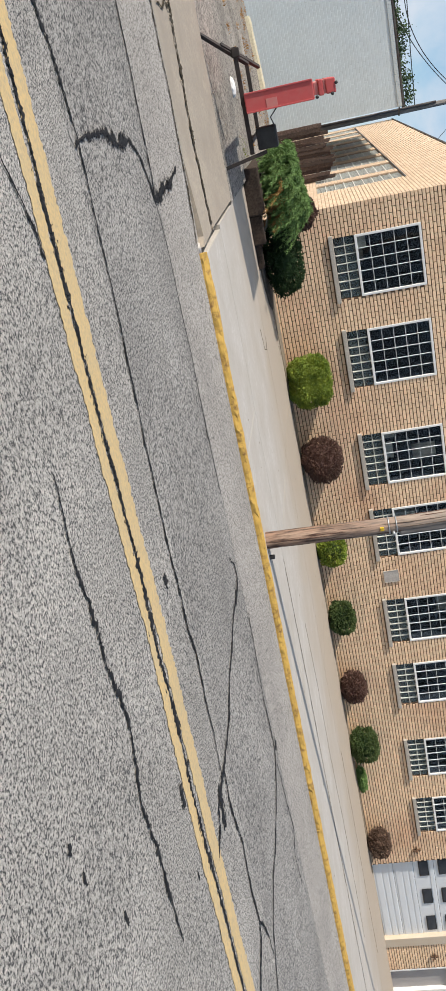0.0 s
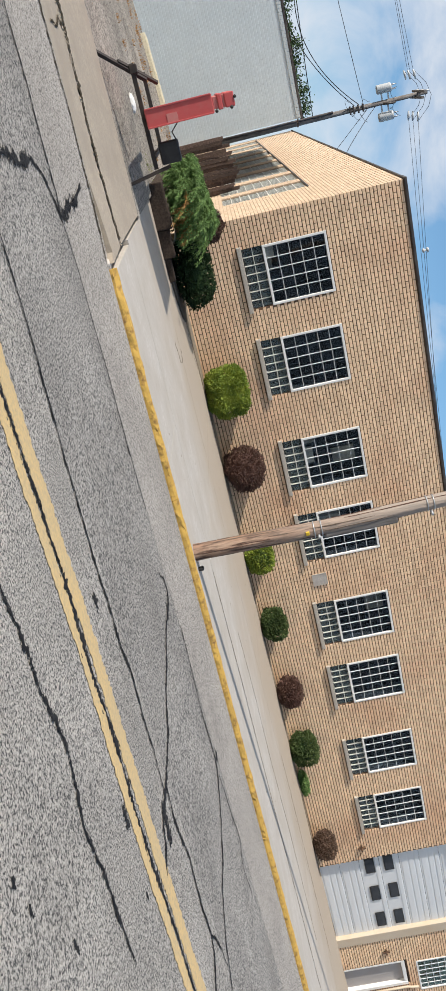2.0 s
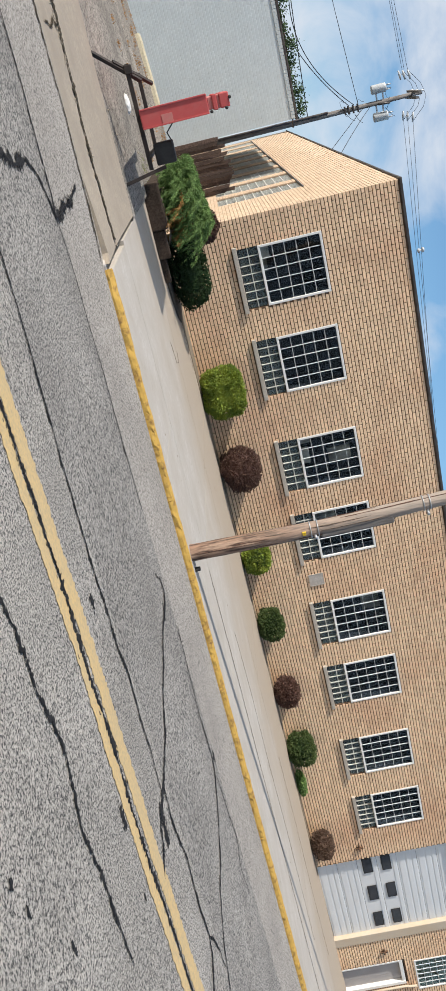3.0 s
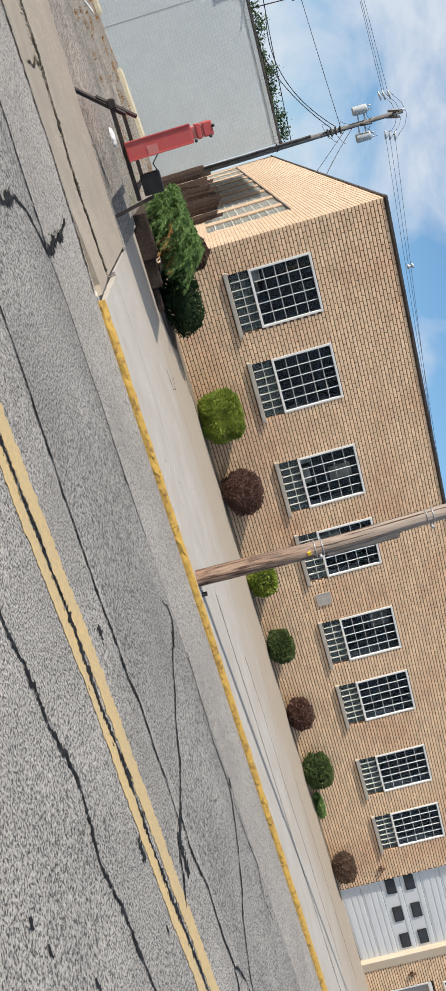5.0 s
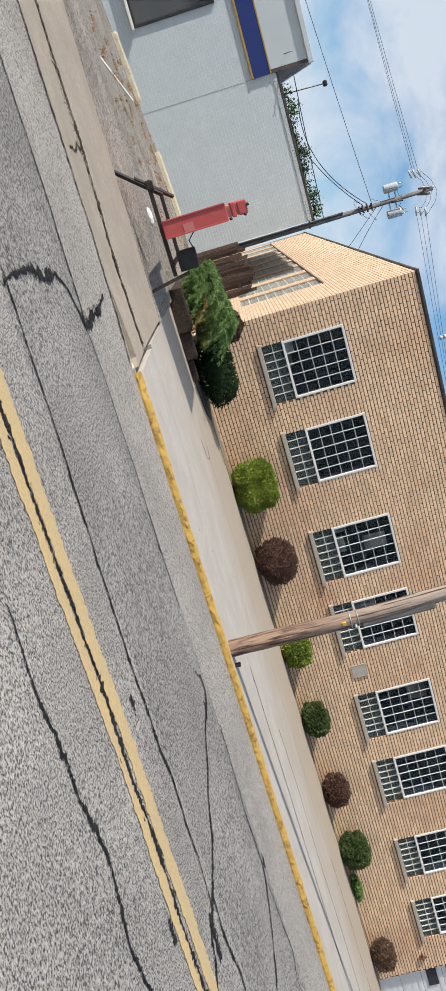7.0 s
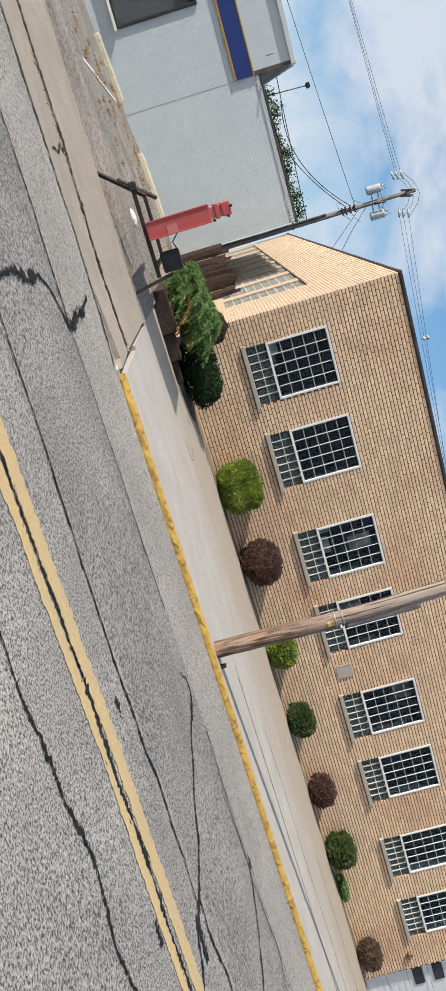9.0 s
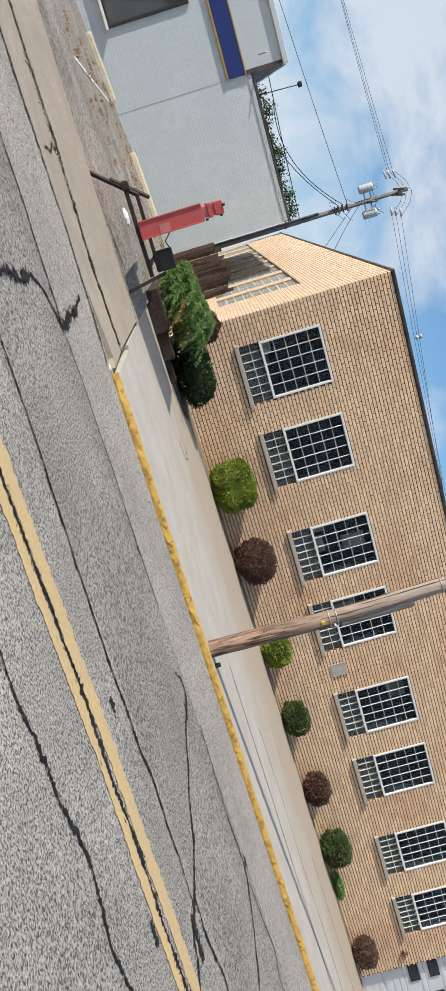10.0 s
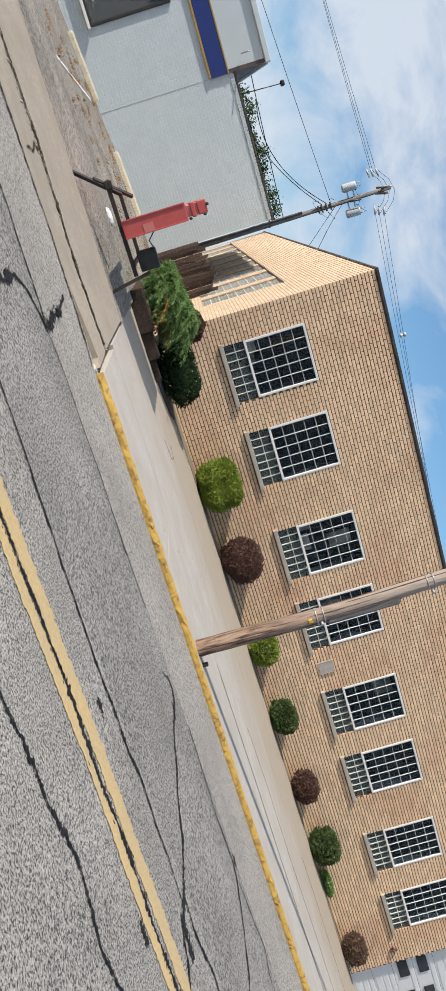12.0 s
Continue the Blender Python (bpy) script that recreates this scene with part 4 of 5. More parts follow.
hatch = empty("door_2", 20.34, 0, gz(20.8))
structure(hatch, "low grey panel door in a white frame", "door")
part("panel", bevelled("panel", [(0.06, 0.86, 0.10, 0.14, -0.05, 1.60)], M_GREYPANEL, 0.01), hatch)
part("door_frame", bevelled("door_frame", [(0.0, 0.06, 0.0, 0.15, -0.1, 1.70), (0.86, 0.97, -0.02, 0.15, -0.1, 1.70), (0.06, 0.86, 0.0, 0.15, 1.60, 1.70)], M_WHITE, 0.008), hatch, "white painted frame")
pipe = new("downpipe", tube("downpipe", [(21.36, -0.06, gz(21) - 0.02), (21.36, -0.06, 1.5), (21.40, -0.06, 1.6), (21.42, -0.06, 1.8)], 0.035, M_CREAM))
tagged(pipe, "cream painted pipe running up the brick wall", "pipe")

plate = empty("wall_plate", 7.63, -0.004, 1.24)
tagged(plate, "pale blank metal plate screwed to the brick wall", "plate")
part("plate_body", bevelled("plate_body", [(0, 0.29, -0.014, 0.0, 0, 0.32)], M_PLAQUE, 0.005), plate)
part("rim", bevelled("rim", [(0, 0.29, -0.019, -0.0145, 0, 0.012), (0, 0.29, -0.019, -0.0145, 0.308, 0.32), (0, 0.012, -0.019, -0.0145, 0.012, 0.308), (0.278, 0.29, -0.019, -0.0145, 0.012, 0.308)], M_SILL, 0.002, 1), plate, "raised rim")

for x, z in ((15.85, 1.05), (19.85, 1.10)):
    tap = empty("wall_anchor", x, 0, z)
    tagged(tap, "small rusted iron anchor fixed to the brick wall", "wall anchor", "wall anchors")
    part("bar", bevelled("bar", [(-0.11, 0.11, -0.05, -0.005, -0.02, 0.02)], M_RUST, 0.008), tap)
    part("bar", bevelled("bar", [(-0.02, 0.02, -0.06, -0.005, -0.10, 0.10)], M_RUST, 0.008), tap)
    part("stud", tube("stud", [(0, -0.005, 0), (0, -0.11, 0.01)], [0.03, 0.018], M_RUST, 8), tap)


# ---- grey painted building ----
GY, GXR, GTOP, GJ = 6.5, -1.08, 3.34, -4.58
grey = empty("painted_building", GJ, GY, 0)
tagged(grey, "low grey-blue painted brick shop with a raised false front", "building")
GW_OPEN = [(-9.3, -6.42, 0.44, 2.33)]
part("wall", boxes("wall", [(0.0, GXR - GJ, 0.0, 9.0, -0.8, GTOP)], M_GREY), grey, "grey-blue painted brick wall")
for x0, x1, z0, z1 in ((-6.42, GJ - 0.002, -0.8, 3.25), (-9.3, -6.422, -0.8, 0.44), (-9.3, -6.422, 2.33, 3.25), (-14.0, -9.302, -0.8, 3.25)):
    part("wall", boxes("wall", [(x0 - GJ, x1 - GJ, -0.001, 0.30, z0, z1)], M_GREY), grey, "grey-blue painted brick shop front")
part("rear_wall", boxes("rear_wall", [(-9.42, -0.01, 4.0, 9.0, -0.8, 3.2)], M_GREYTOP), grey)
cap = part("roof_edge", bevelled("roof_edge", [(0.012, GXR - GJ + 0.03, -0.03, 0.25, GTOP, GTOP + 0.05)], M_COPING, 0.01), grey, "dark metal roof edge")
header = boxes("header_brick", [(0.003, 0.067, -0.022, 0.1, -0.10, -0.004)], M_GREYTOP)
for i in range(45):
    part("header_brick", header, grey, "", pose(0.04 + i * 0.0765, 0, GTOP))
# false front: band, panel, cap and the sloping return
part("panel", boxes("panel", [(-9.42, -0.085, -0.05, -0.01, 3.24, 4.128)], M_GREYTOP), grey, "grey fascia panel")
part("blue_band", bevelled("blue_band", [(-9.42, -0.004, -0.055, -0.01, 2.80, 3.20)], M_BLUE, 0.006), grey, "deep blue sign band")
part("gold_trim", bevelled("gold_trim", [(-9.42, -0.002, -0.065, -0.01, 2.745, 2.797)], M_GOLD, 0.006), grey, "gold painted trim")
part("gold_trim", bevelled("gold_trim", [(-9.42, -0.002, -0.065, -0.01, 3.203, 3.235)], M_GOLD, 0.006), grey, "gold painted trim")
part("fascia_cap", bevelled("fascia_cap", [(-9.42, 0.03, -0.14, 0.04, 4.13, 4.26)], M_GREYTOP, 0.015), grey, "pale metal fascia cap")
ret = [(-0.002, -0.052, 3.24), (-0.002, -0.052, 4.126), (-0.002, 0.02, 4.126), (-0.002, 3.0, 3.42), (-0.002, 3.0, 3.24)]
v = [(x, y, z) for x, y, z in ret] + [(x - 0.08, y, z) for x, y, z in ret]
n = len(ret)
part("side_return", mesh("side_return", v, [tuple(range(n)), tuple(reversed(range(n, 2 * n)))] + [(i, i + n, (i + 1) % n + n, (i + 1) % n) for i in range(n)], M_BROWN), grey, "dark brown sloping return")
part("return_edge", beam("return_edge", (0.01, 0.0, 4.17), (0.01, 3.0, 3.45), 0.10, 0.06, M_GREYTOP), grey, "pale metal edge")
part("sign_bracket", tube("sign_bracket", [(-0.32, -0.10, 3.62), (-0.30, -0.28, 3.80)], 0.015, M_GALV, 8), grey)
shopwin = part("shop_window", bevelled("shop_window", [(-4.72, -1.82, -0.05, 0.06, 0.40, 0.46), (-4.72, -1.82, -0.05, 0.06, 2.29, 2.35), (-1.89, -1.82, -0.05, 0.06, 0.46, 2.29), (-4.72, -4.65, -0.05, 0.06, 0.46, 2.29)], M_BLACK, 0.008), grey, "black shop window frame")
p = part("pane", boxes("pane", [(-4.65, -1.89, 0.0, 0.006, 0.46, 2.29)], M_PANE), shopwin, "large dark pane")
p.visible_shadow = False
part("sill", bevelled("sill", [(-4.80, -1.78, -0.13, 0.0, 0.33, 0.395)], M_WHITE, 0.01), shopwin, "pale metal sill")
part("blind", boxes("blind", [(-4.64, -1.90, 0.12, 0.14, 0.46, 2.29)], M_BLIND), shopwin, "drawn grey-brown blind")
part("back_wall", boxes("back_wall", [(-9.4, -0.3, 3.0, 3.1, -0.5, 3.2)], M_INSIDE), grey, "dark shop interior")
part("seam", boxes("seam", [(-0.004, 0.004, -0.004, 0.002, -0.4, 2.74)], M_GREYPANEL), grey, "dark joint between two wall sections")

flood = empty("flood_lamp", -4.12, 7.2, GTOP + 0.02)
tagged(flood, "small dark flood lamp on a thin roof arm", "lamp")
part("arm", tube("arm", [(0, 0, 0), (0.02, 0, 0.62), (0.04, 0, 1.12)], 0.014, M_COPING, 8), flood)
part("head", bevelled("head", [(-0.03, 0.11, -0.09, 0.09, 1.10, 1.20)], M_BLACK, 0.03), flood)
part("base", bevelled("base", [(-0.07, 0.07, -0.07, 0.07, -0.02, 0.03)], M_COPING, 0.01), flood)


def wheel_stop(a, b):
    """A cast parking block between two plan points."""
    ax, ay = a
    bx, by = b
    L = math.hypot(bx - ax, by - ay)
    ang = math.degrees(math.atan2(by - ay, bx - ax))
    v, f, prof = [], [], [(-0.085, 0), (-0.07, 0.09), (-0.045, 0.125), (0.045, 0.125), (0.07, 0.09), (0.085, 0)]
    n = 24
    for k in range(n + 1):
        e = 0.02 if k in (0, n) else 0
        for j, (y, z) in enumerate(prof):
            d = 0.01 * noise.noise((k * 0.7, j * 2.0, ax))
            v.append((L * k / n, y * (1 - e * 4) + d, max(0, z - e + d)))
    m_ = len(prof)
    for k in range(n):
        f += [(k * m_ + j, k * m_ + j + 1, (k + 1) * m_ + j + 1, (k + 1) * m_ + j) for j in range(m_ - 1)]
    f += [tuple(reversed(range(m_))), tuple(range(n * m_, (n + 1) * m_))]
    za, zb = lot_z(ax, ay), lot_z(bx, by)
    ob = new("wheel_stop", mesh("wheel_stop", v, [tuple(reversed(q)) for q in f], M_STOP))
    ob.matrix_basis = pose(ax, ay, za - 0.01, 0, -math.degrees(math.atan2(zb - za, L)), ang)
    tagged(ob, "cream painted concrete wheel stop before the grey wall", "wheel stop", "wheel stops")


wheel_stop((-6.25, 5.35), (-4.72, 5.45))
wheel_stop((-3.6, 5.3), (-2.05, 5.3))
wheel_stop((-9.0, 5.35), (-7.4, 5.35))

# wooden fence in the passage
fence = empty("fence", -1.2, 4.4, 0)
tagged(fence, "dark weathered wooden fence with uneven pickets", "fence")
rnd = random.Random(4)
for i in range(14):
    w = 0.08
    h = 1.33 + 0.20 * rnd.random() + 0.008 * i
    tip = 0.06 * rnd.random()
    x = i * 0.084
    v = [(x, 0, 0.05), (x + w, 0, 0.05), (x + w, 0.018, 0.05), (x, 0.018, 0.05), (x, 0, h), (x + w, 0, h - tip), (x + w, 0.018, h - tip), (x, 0.018, h)]
    part("picket", mesh("picket", v, QUADS, M_FENCE), fence, "", pose(0, 0.01 * rnd.random(), 0, rnd.uniform(-1.5, 1.5), 0, 0))
for z in (0.3, 1.1):
    part("rail", bevelled("rail", [(0, 1.18, 0.035, 0.075, z, z + 0.08)], M_FENCE, 0.005), fence)
for x in (0.0, 1.1):
    part("post", bevelled("post", [(x, x + 0.09, 0.08, 0.17, -0.3, 1.3)], M_FENCE, 0.008), fence)

# ---- portable sign on a trailer frame ----
trailer = empty("sign_trailer", -2.01, -4.25, 0.075)
trailer.scale = (0.945, 1, 0.95)
tagged(trailer, "faded red portable sign on a dark steel trailer frame", "sign")
board = part("sign_board", bevelled("sign_board", [(-0.13, 0.105, -0.75, 0.95, 0.335, 1.205)], M_RED, 0.012), trailer, "faded red sheet-metal sign case")
part("end_rib", bevelled("end_rib", [(-0.135, -0.115, -0.762, -0.752, 0.34, 1.20), (0.088, 0.108, -0.762, -0.752, 0.34, 1.20)], M_RED, 0.004, 1), board)
part("bleached_patch", bevelled("bleached_patch", [(-0.02, 0.09, -0.756, -0.752, 0.60, 0.74)], M_PINK, 0.002, 1), board, "sun-bleached patch")
part("neck", bevelled("neck", [(-0.085, 0.065, -0.70, 0.90, 1.205, 1.265)], M_PINK, 0.008), trailer, "faded collar")
part("neck", bevelled("neck", [(-0.09, 0.07, -0.70, 0.90, 1.325, 1.355)], M_PINK, 0.008), trailer, "faded collar")
part("cap", bevelled("cap", [(-0.105, 0.085, -0.72, 0.92, 1.265, 1.325)], M_RED, 0.012), trailer)
part("cap", bevelled("cap", [(-0.10, 0.08, -0.72, 0.92, 1.355, 1.48)], M_RED, 0.015), trailer)
for x, z in ((-0.03, 1.49), (0.085, 1.43), (0.09, 1.235)):
    part("lamp_socket", tube("lamp_socket", [(x, -0.73, z), (x, -0.66, z)], 0.022, M_BLACK, 8), trailer, "black lamp socket")
part("rail", beam("rail", (-0.68, -0.62, 0.31), (0.60, -0.62, 0.31), 0.05, 0.055, M_STEEL), trailer, "dark steel channel")
part("rail", beam("rail", (-0.62, 1.55, 0.31), (0.58, 1.55, 0.31), 0.05, 0.055, M_STEEL), trailer, "dark steel channel")
part("cross_member", beam("cross_member", (0.45, -0.62, 0.31), (0.45, 1.55, 0.31), 0.05, 0.05, M_STEEL), trailer)
part("cross_member", beam("cross_member", (-0.02, -0.60, 0.30), (-0.02, 1.55, 0.30), 0.05, 0.05, M_STEEL), trailer)
part("tongue", beam("tongue", (-0.90, -0.85, -0.07), (-0.46, -0.50, 0.44), 0.045, 0.045, M_STEEL), trailer)
part("tongue", beam("tongue", (-0.74, -0.70, 0.16), (-0.40, -0.35, 0.565), 0.045, 0.04, M_STEEL), trailer)
part("tongue_joint", bevelled("tongue_joint", [(-0.67, -0.56, -0.66, -0.54, 0.27, 0.37)], M_STEEL, 0.01), trailer)
part("leg", beam("leg", (0.71, -0.66, -0.09), (0.60, -0.62, 0.50), 0.045, 0.045, M_STEEL), trailer)
part("power_box", bevelled("power_box", [(0.30, 0.57, -0.66, -0.36, 0.40, 0.66)], M_BLACK, 0.02), trailer, "black power box")
part("cable", tube("cable", [(0.10, -0.70, 0.72), (0.20, -0.72, 0.62), (0.33, -0.68, 0.66)], 0.009, M_CABLE, 6), trailer)

# ---- planter at the corner ----
planter = empty("planter_wall", 0, 0, 0)
tagged(planter, "low timber retaining wall, coloured dark for shade, holding a planted bank", "retaining wall")
part("block", bevelled("block", [(-1.12, -0.42, -2.58, -2.36, -0.1, 0.25)], M_TIMBER, 0.02), planter, "weathered timber with shade put into its dark colour")
part("block", bevelled("block", [(-0.415, 0.02, -2.54, -2.36, -0.1, 0.19)], M_TIMBER, 0.02), planter, "weathered timber with shade put into its dark colour")
part("block", bevelled("block", [(0.025, 0.40, -2.46, -2.33, -0.1, 0.10)], M_TIMBER, 0.02), planter, "weathered timber with shade put into its dark colour")
part("block", bevelled("block", [(-1.10, -0.88, -2.355, 0.28, -0.1, 0.24)], M_TIMBER, 0.02), planter, "weathered timber with shade put into its dark colour")
v, f = [], []
for j in range(9):
    for i in range(9):
        x, y = -0.87 + 1.3 * i / 8, -2.34 + 2.34 * j / 8
        edge_drop = max(0, x + 0.25) * 0.6 * (1 - j / 16)
        v.append((x, y, 0.25 + 0.05 * noise.noise((x * 3, y * 3, 0)) + 0.06 * (j / 8) - edge_drop * 1.4))
for j in range(8):
    for i in range(8):
        a = j * 9 + i
        f.append((a, a + 1, a + 10, a + 9))
bank = new("soil_bank", mesh("soil_bank", v, f, M_DIRT, True))
structure(bank, "raised bank of dry dirt behind the retaining wall", "soil")


# ---- shrubs ----
def foliage(name, material, count, place, size, seed, droop=0.0, long=1.6):
    """Many small folded leaves; place(rnd) gives a point and the way outwards."""
    rnd = random.Random(seed)
    v, f = [], []
    for _ in range(count):
        p, out = place(rnd)
        d = (out + Vector((rnd.gauss(0, 0.55), rnd.gauss(0, 0.55), rnd.gauss(0, 0.55) - droop))).normalized()
        side = d.cross(Vector((rnd.gauss(0, 1), rnd.gauss(0, 1), rnd.gauss(0, 1)))).normalized()
        s = size * rnd.uniform(0.6, 1.3)
        lift = d.cross(side) * s * 0.16
        k = len(v)
        v += [tuple(p), tuple(p + d * s * long * 0.5 + side * s * 0.42 + lift), tuple(p + d * s * long), tuple(p + d * s * long * 0.5 - side * s * 0.42 + lift)]
        f += [(k, k + 1, k + 2), (k, k + 2, k + 3)]
    return mesh(name, v, f, material)


def lump(name, c, r, material, seed, boxy=1.0):
    bm = bmesh.new()
    bmesh.ops.create_icosphere(bm, subdivisions=3, radius=1)
    for vert in bm.verts:
        n_ = vert.co.normalized()
        k = 1 + 0.16 * noise.noise(n_ * 3 + Vector((seed, 0, 0)))
        q = Vector([math.copysign(abs(a) ** boxy, a) for a in n_])
        vert.co = Vector(c) + Vector((q.x * r[0], q.y * r[1], q.z * r[2])) * k
    me = bpy.data.meshes.new(name)
    bm.to_mesh(me)
    bm.free()
    me.materials.append(material)
    return me


def shrub(name, x, y, z0, rx, ry, h, material, label, seed, boxy=1.0, leaf_size=0.032, count=5200, category="shrub", twiggy=False, inner_shade=None):
    """A clipped shrub: short stems, a dense inner mass and a coat of small leaves. The inner mass can take a darker
    leaf colour as painted shade.
    """
    ob = empty(name, x, y, z0)
    tagged(ob, label, category, "shrubs along the wall")
    rx, ry, h = rx * 0.93, ry * 0.93, h * 0.96
    rz = h / 2
    c = Vector((0, 0, rz + 0.03))
    part("crown_core", lump("crown_core", c, (rx * 0.70, ry * 0.70, rz * 0.73), inner_shade or material, seed, boxy), ob, "dense inner leaves")

    def place(rnd):
        n_ = Vector((rnd.gauss(0, 1), rnd.gauss(0, 1), rnd.gauss(0, 1))).normalized()
        k = 0.93 + 0.15 * noise.noise(n_ * 3 + Vector((seed, 0, 0))) - 0.16 * rnd.random() ** 2 + 0.05 * rnd.random()
        q = Vector([math.copysign(abs(a) ** boxy, a) for a in n_])
        p = c + Vector((q.x * rx, q.y * ry, q.z * rz)) * k
        p.z = max(p.z, 0.02)
        return p, n_

    part("crown", foliage("crown", material, count, place, leaf_size, seed), ob, "coat of small leaves")
    rnd = random.Random(seed)
    for i in range(4):
        a = i * 1.6 + rnd.random()
        part("stem", tube("stem", [(0.05 * math.cos(a), 0.05 * math.sin(a), -0.04), (0.25 * rx * math.cos(a), 0.25 * ry * math.sin(a), 0.3 * h), (0.5 * rx * math.cos(a), 0.5 * ry * math.sin(a), 0.6 * h)], [0.018, 0.013, 0.006], M_BARK, 6), ob)
    if twiggy:
        for i in range(26):
            a, e = rnd.uniform(0, 6.28), rnd.uniform(-0.2, 1.2)
            d = Vector((math.cos(a) * math.cos(e) * rx, math.sin(a) * math.cos(e) * ry, math.sin(e) * rz))
            part("twig", tube("twig", [tuple(c + d * 0.5), tuple(c + d * rnd.uniform(1.0, 1.16))], [0.004, 0.002], M_BARK, 4), ob)
    return ob


shrub("lime_shrub", 3.02, -0.44, gz(3), 0.53, 0.46, 0.84, M_LIME, "bright lime-green clipped shrub, square-shouldered, against the wall", 11, 0.72, leaf_size=0.026, count=15000)
shrub("purple_shrub", 4.66, -0.42, gz(4.6), 0.50, 0.46, 0.82, M_PURPLE, "dark purple-brown round clipped shrub against the wall", 12, 0.95, twiggy=True, leaf_size=0.024, count=11000)
# darker green inside some crowns paints the shade between their leaves
shrub("lime_shrub", 6.74, -0.345, gz(6.7), 0.37, 0.36, 0.60, M_LIME, "small lime-green round shrub against the wall", 13, 0.85, inner_shade=M_GREEN)
shrub("green_shrub", 8.45, -0.345, gz(8.5), 0.36, 0.36, 0.56, M_GREEN, "small dark green clipped shrub against the wall", 14, 0.8, inner_shade=M_YEW_SHADE)
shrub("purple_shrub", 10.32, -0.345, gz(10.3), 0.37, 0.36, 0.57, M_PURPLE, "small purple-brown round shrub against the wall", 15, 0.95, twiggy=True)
shrub("green_shrub", 12.00, -0.36, gz(12), 0.41, 0.38, 0.64, M_GREEN, "dark green square-clipped shrub against the wall", 16, 0.75, inner_shade=M_YEW_SHADE)
shrub("ivy_patch", 13.25, -0.14, gz(13.2), 0.42, 0.09, 0.20, M_JUNIPER, "low green ivy clinging to the foot of the wall", 17, 0.9, count=1600, category="ivy")
shrub("brown_shrub", 15.15, -0.35, gz(15.1), 0.39, 0.36, 0.56, M_TWIG, "thin brownish twiggy shrub beside the garage door", 18, 0.95, twiggy=True, count=3600)

shrub("yew_shrub", 0.50, -1.35, 0.0, 0.66, 0.55, 0.66, M_YEW_SHADE, "very dark green yew shrub below the juniper", 19, 0.85, count=6000)
shrub("purple_shrub", -0.17, -1.15, 0.24, 0.34, 0.34, 0.76, M_PURPLE, "dark purple shrub behind the juniper at the corner", 20, 0.95, count=4500)

# juniper: arching sprays that hang over the retaining wall
juniper = empty("juniper", -0.62, -1.9, 0.3)
tagged(juniper, "sprawling light green juniper with a dead orange patch", "shrub")
rnd = random.Random(21)
needles, dry = [], []
for i in range(560):
    u = rnd.random()
    start = Vector((-0.74 + 1.0 * u, rnd.gauss(-0.04, 0.17), 0.45 + 0.12 * u - 0.36 * rnd.random() ** 1.5))
    way = Vector((rnd.uniform(0.30, 1.0), rnd.gauss(-0.15, 0.42), 0))
    reach = rnd.uniform(0.25, 0.85) * (1.0 - 0.25 * u)
    fall = rnd.uniform(0.05, 0.62) * (0.75 + 0.4 * u)
    pts = [start + way * reach * s + Vector((0, 0, 0.09 * math.sin(math.pi * s) - fall * s * s)) for s in [k / 8 for k in range(9)]]
    pts = [p for p in pts if p.z > -0.12 + 0.1 * rnd.random() and p.x < 0.85]
    if len(pts) < 3:
        continue
    mid = pts[len(pts) // 2]
    (dry if (-0.12 < mid.x < 0.50 and mid.y < -0.08 and 0.12 - 0.1 * mid.x < mid.z < 0.34 - 0.1 * mid.x and rnd.random() < 0.85) else needles).append(pts)


def sprays(name, sets, material, seed):
    r = random.Random(seed)
    v, f = [], []
    for pts in sets:
        for a, b in zip(pts, pts[1:]):
            d = (b - a).normalized()
            for _ in range(24):
                p = a.lerp(b, r.random())
                w = (d * 1.3 + Vector((r.gauss(0, 0.55), r.gauss(0, 0.55), r.gauss(0, 0.55)))).normalized()
                p = p + Vector((r.gauss(0, 0.014), r.gauss(0, 0.014), r.gauss(0, 0.014)))
                side = w.cross(Vector((r.gauss(0, 1), r.gauss(0, 1), r.gauss(0, 1)))).normalized()
                s = r.uniform(0.03, 0.065)
                k = len(v)
                v += [tuple(p - side * 0.006), tuple(p + side * 0.006), tuple(p + w * s)]
                f.append((k, k + 1, k + 2))
    return mesh(name, v, f, material)


part("sprays", sprays("sprays", needles, M_JUNIPER, 1), juniper, "arching light green sprays")
part("dead_sprays", sprays("dead_sprays", dry, M_DRY, 2), juniper, "dead orange-brown sprays")
# near-black green lump paints the shade inside the sprays
part("crown_core", lump("crown_core", (-0.05, 0.06, 0.22), (0.50, 0.24, 0.22), M_YEW_SHADE, 5), juniper, "inner mass with shade put into its dark colour")
for i in range(6):
    a = i * 1.05
    part("stem", tube("stem", [(0, 0, -0.05), (0.25 * math.cos(a), 0.25 * math.sin(a), 0.2), (0.5 * math.cos(a), 0.5 * math.sin(a), 0.35)], [0.025, 0.016, 0.007], M_BARK, 6), juniper)

bag = new("plastic_bag", lump("plastic_bag", (0, 0, 0.05), (0.15, 0.10, 0.05), M_WHITE, 33))
bag.location = (-2.25, -2.1, 0.02)
tagged(bag, "crumpled white plastic bag lying on the lot", "bag")

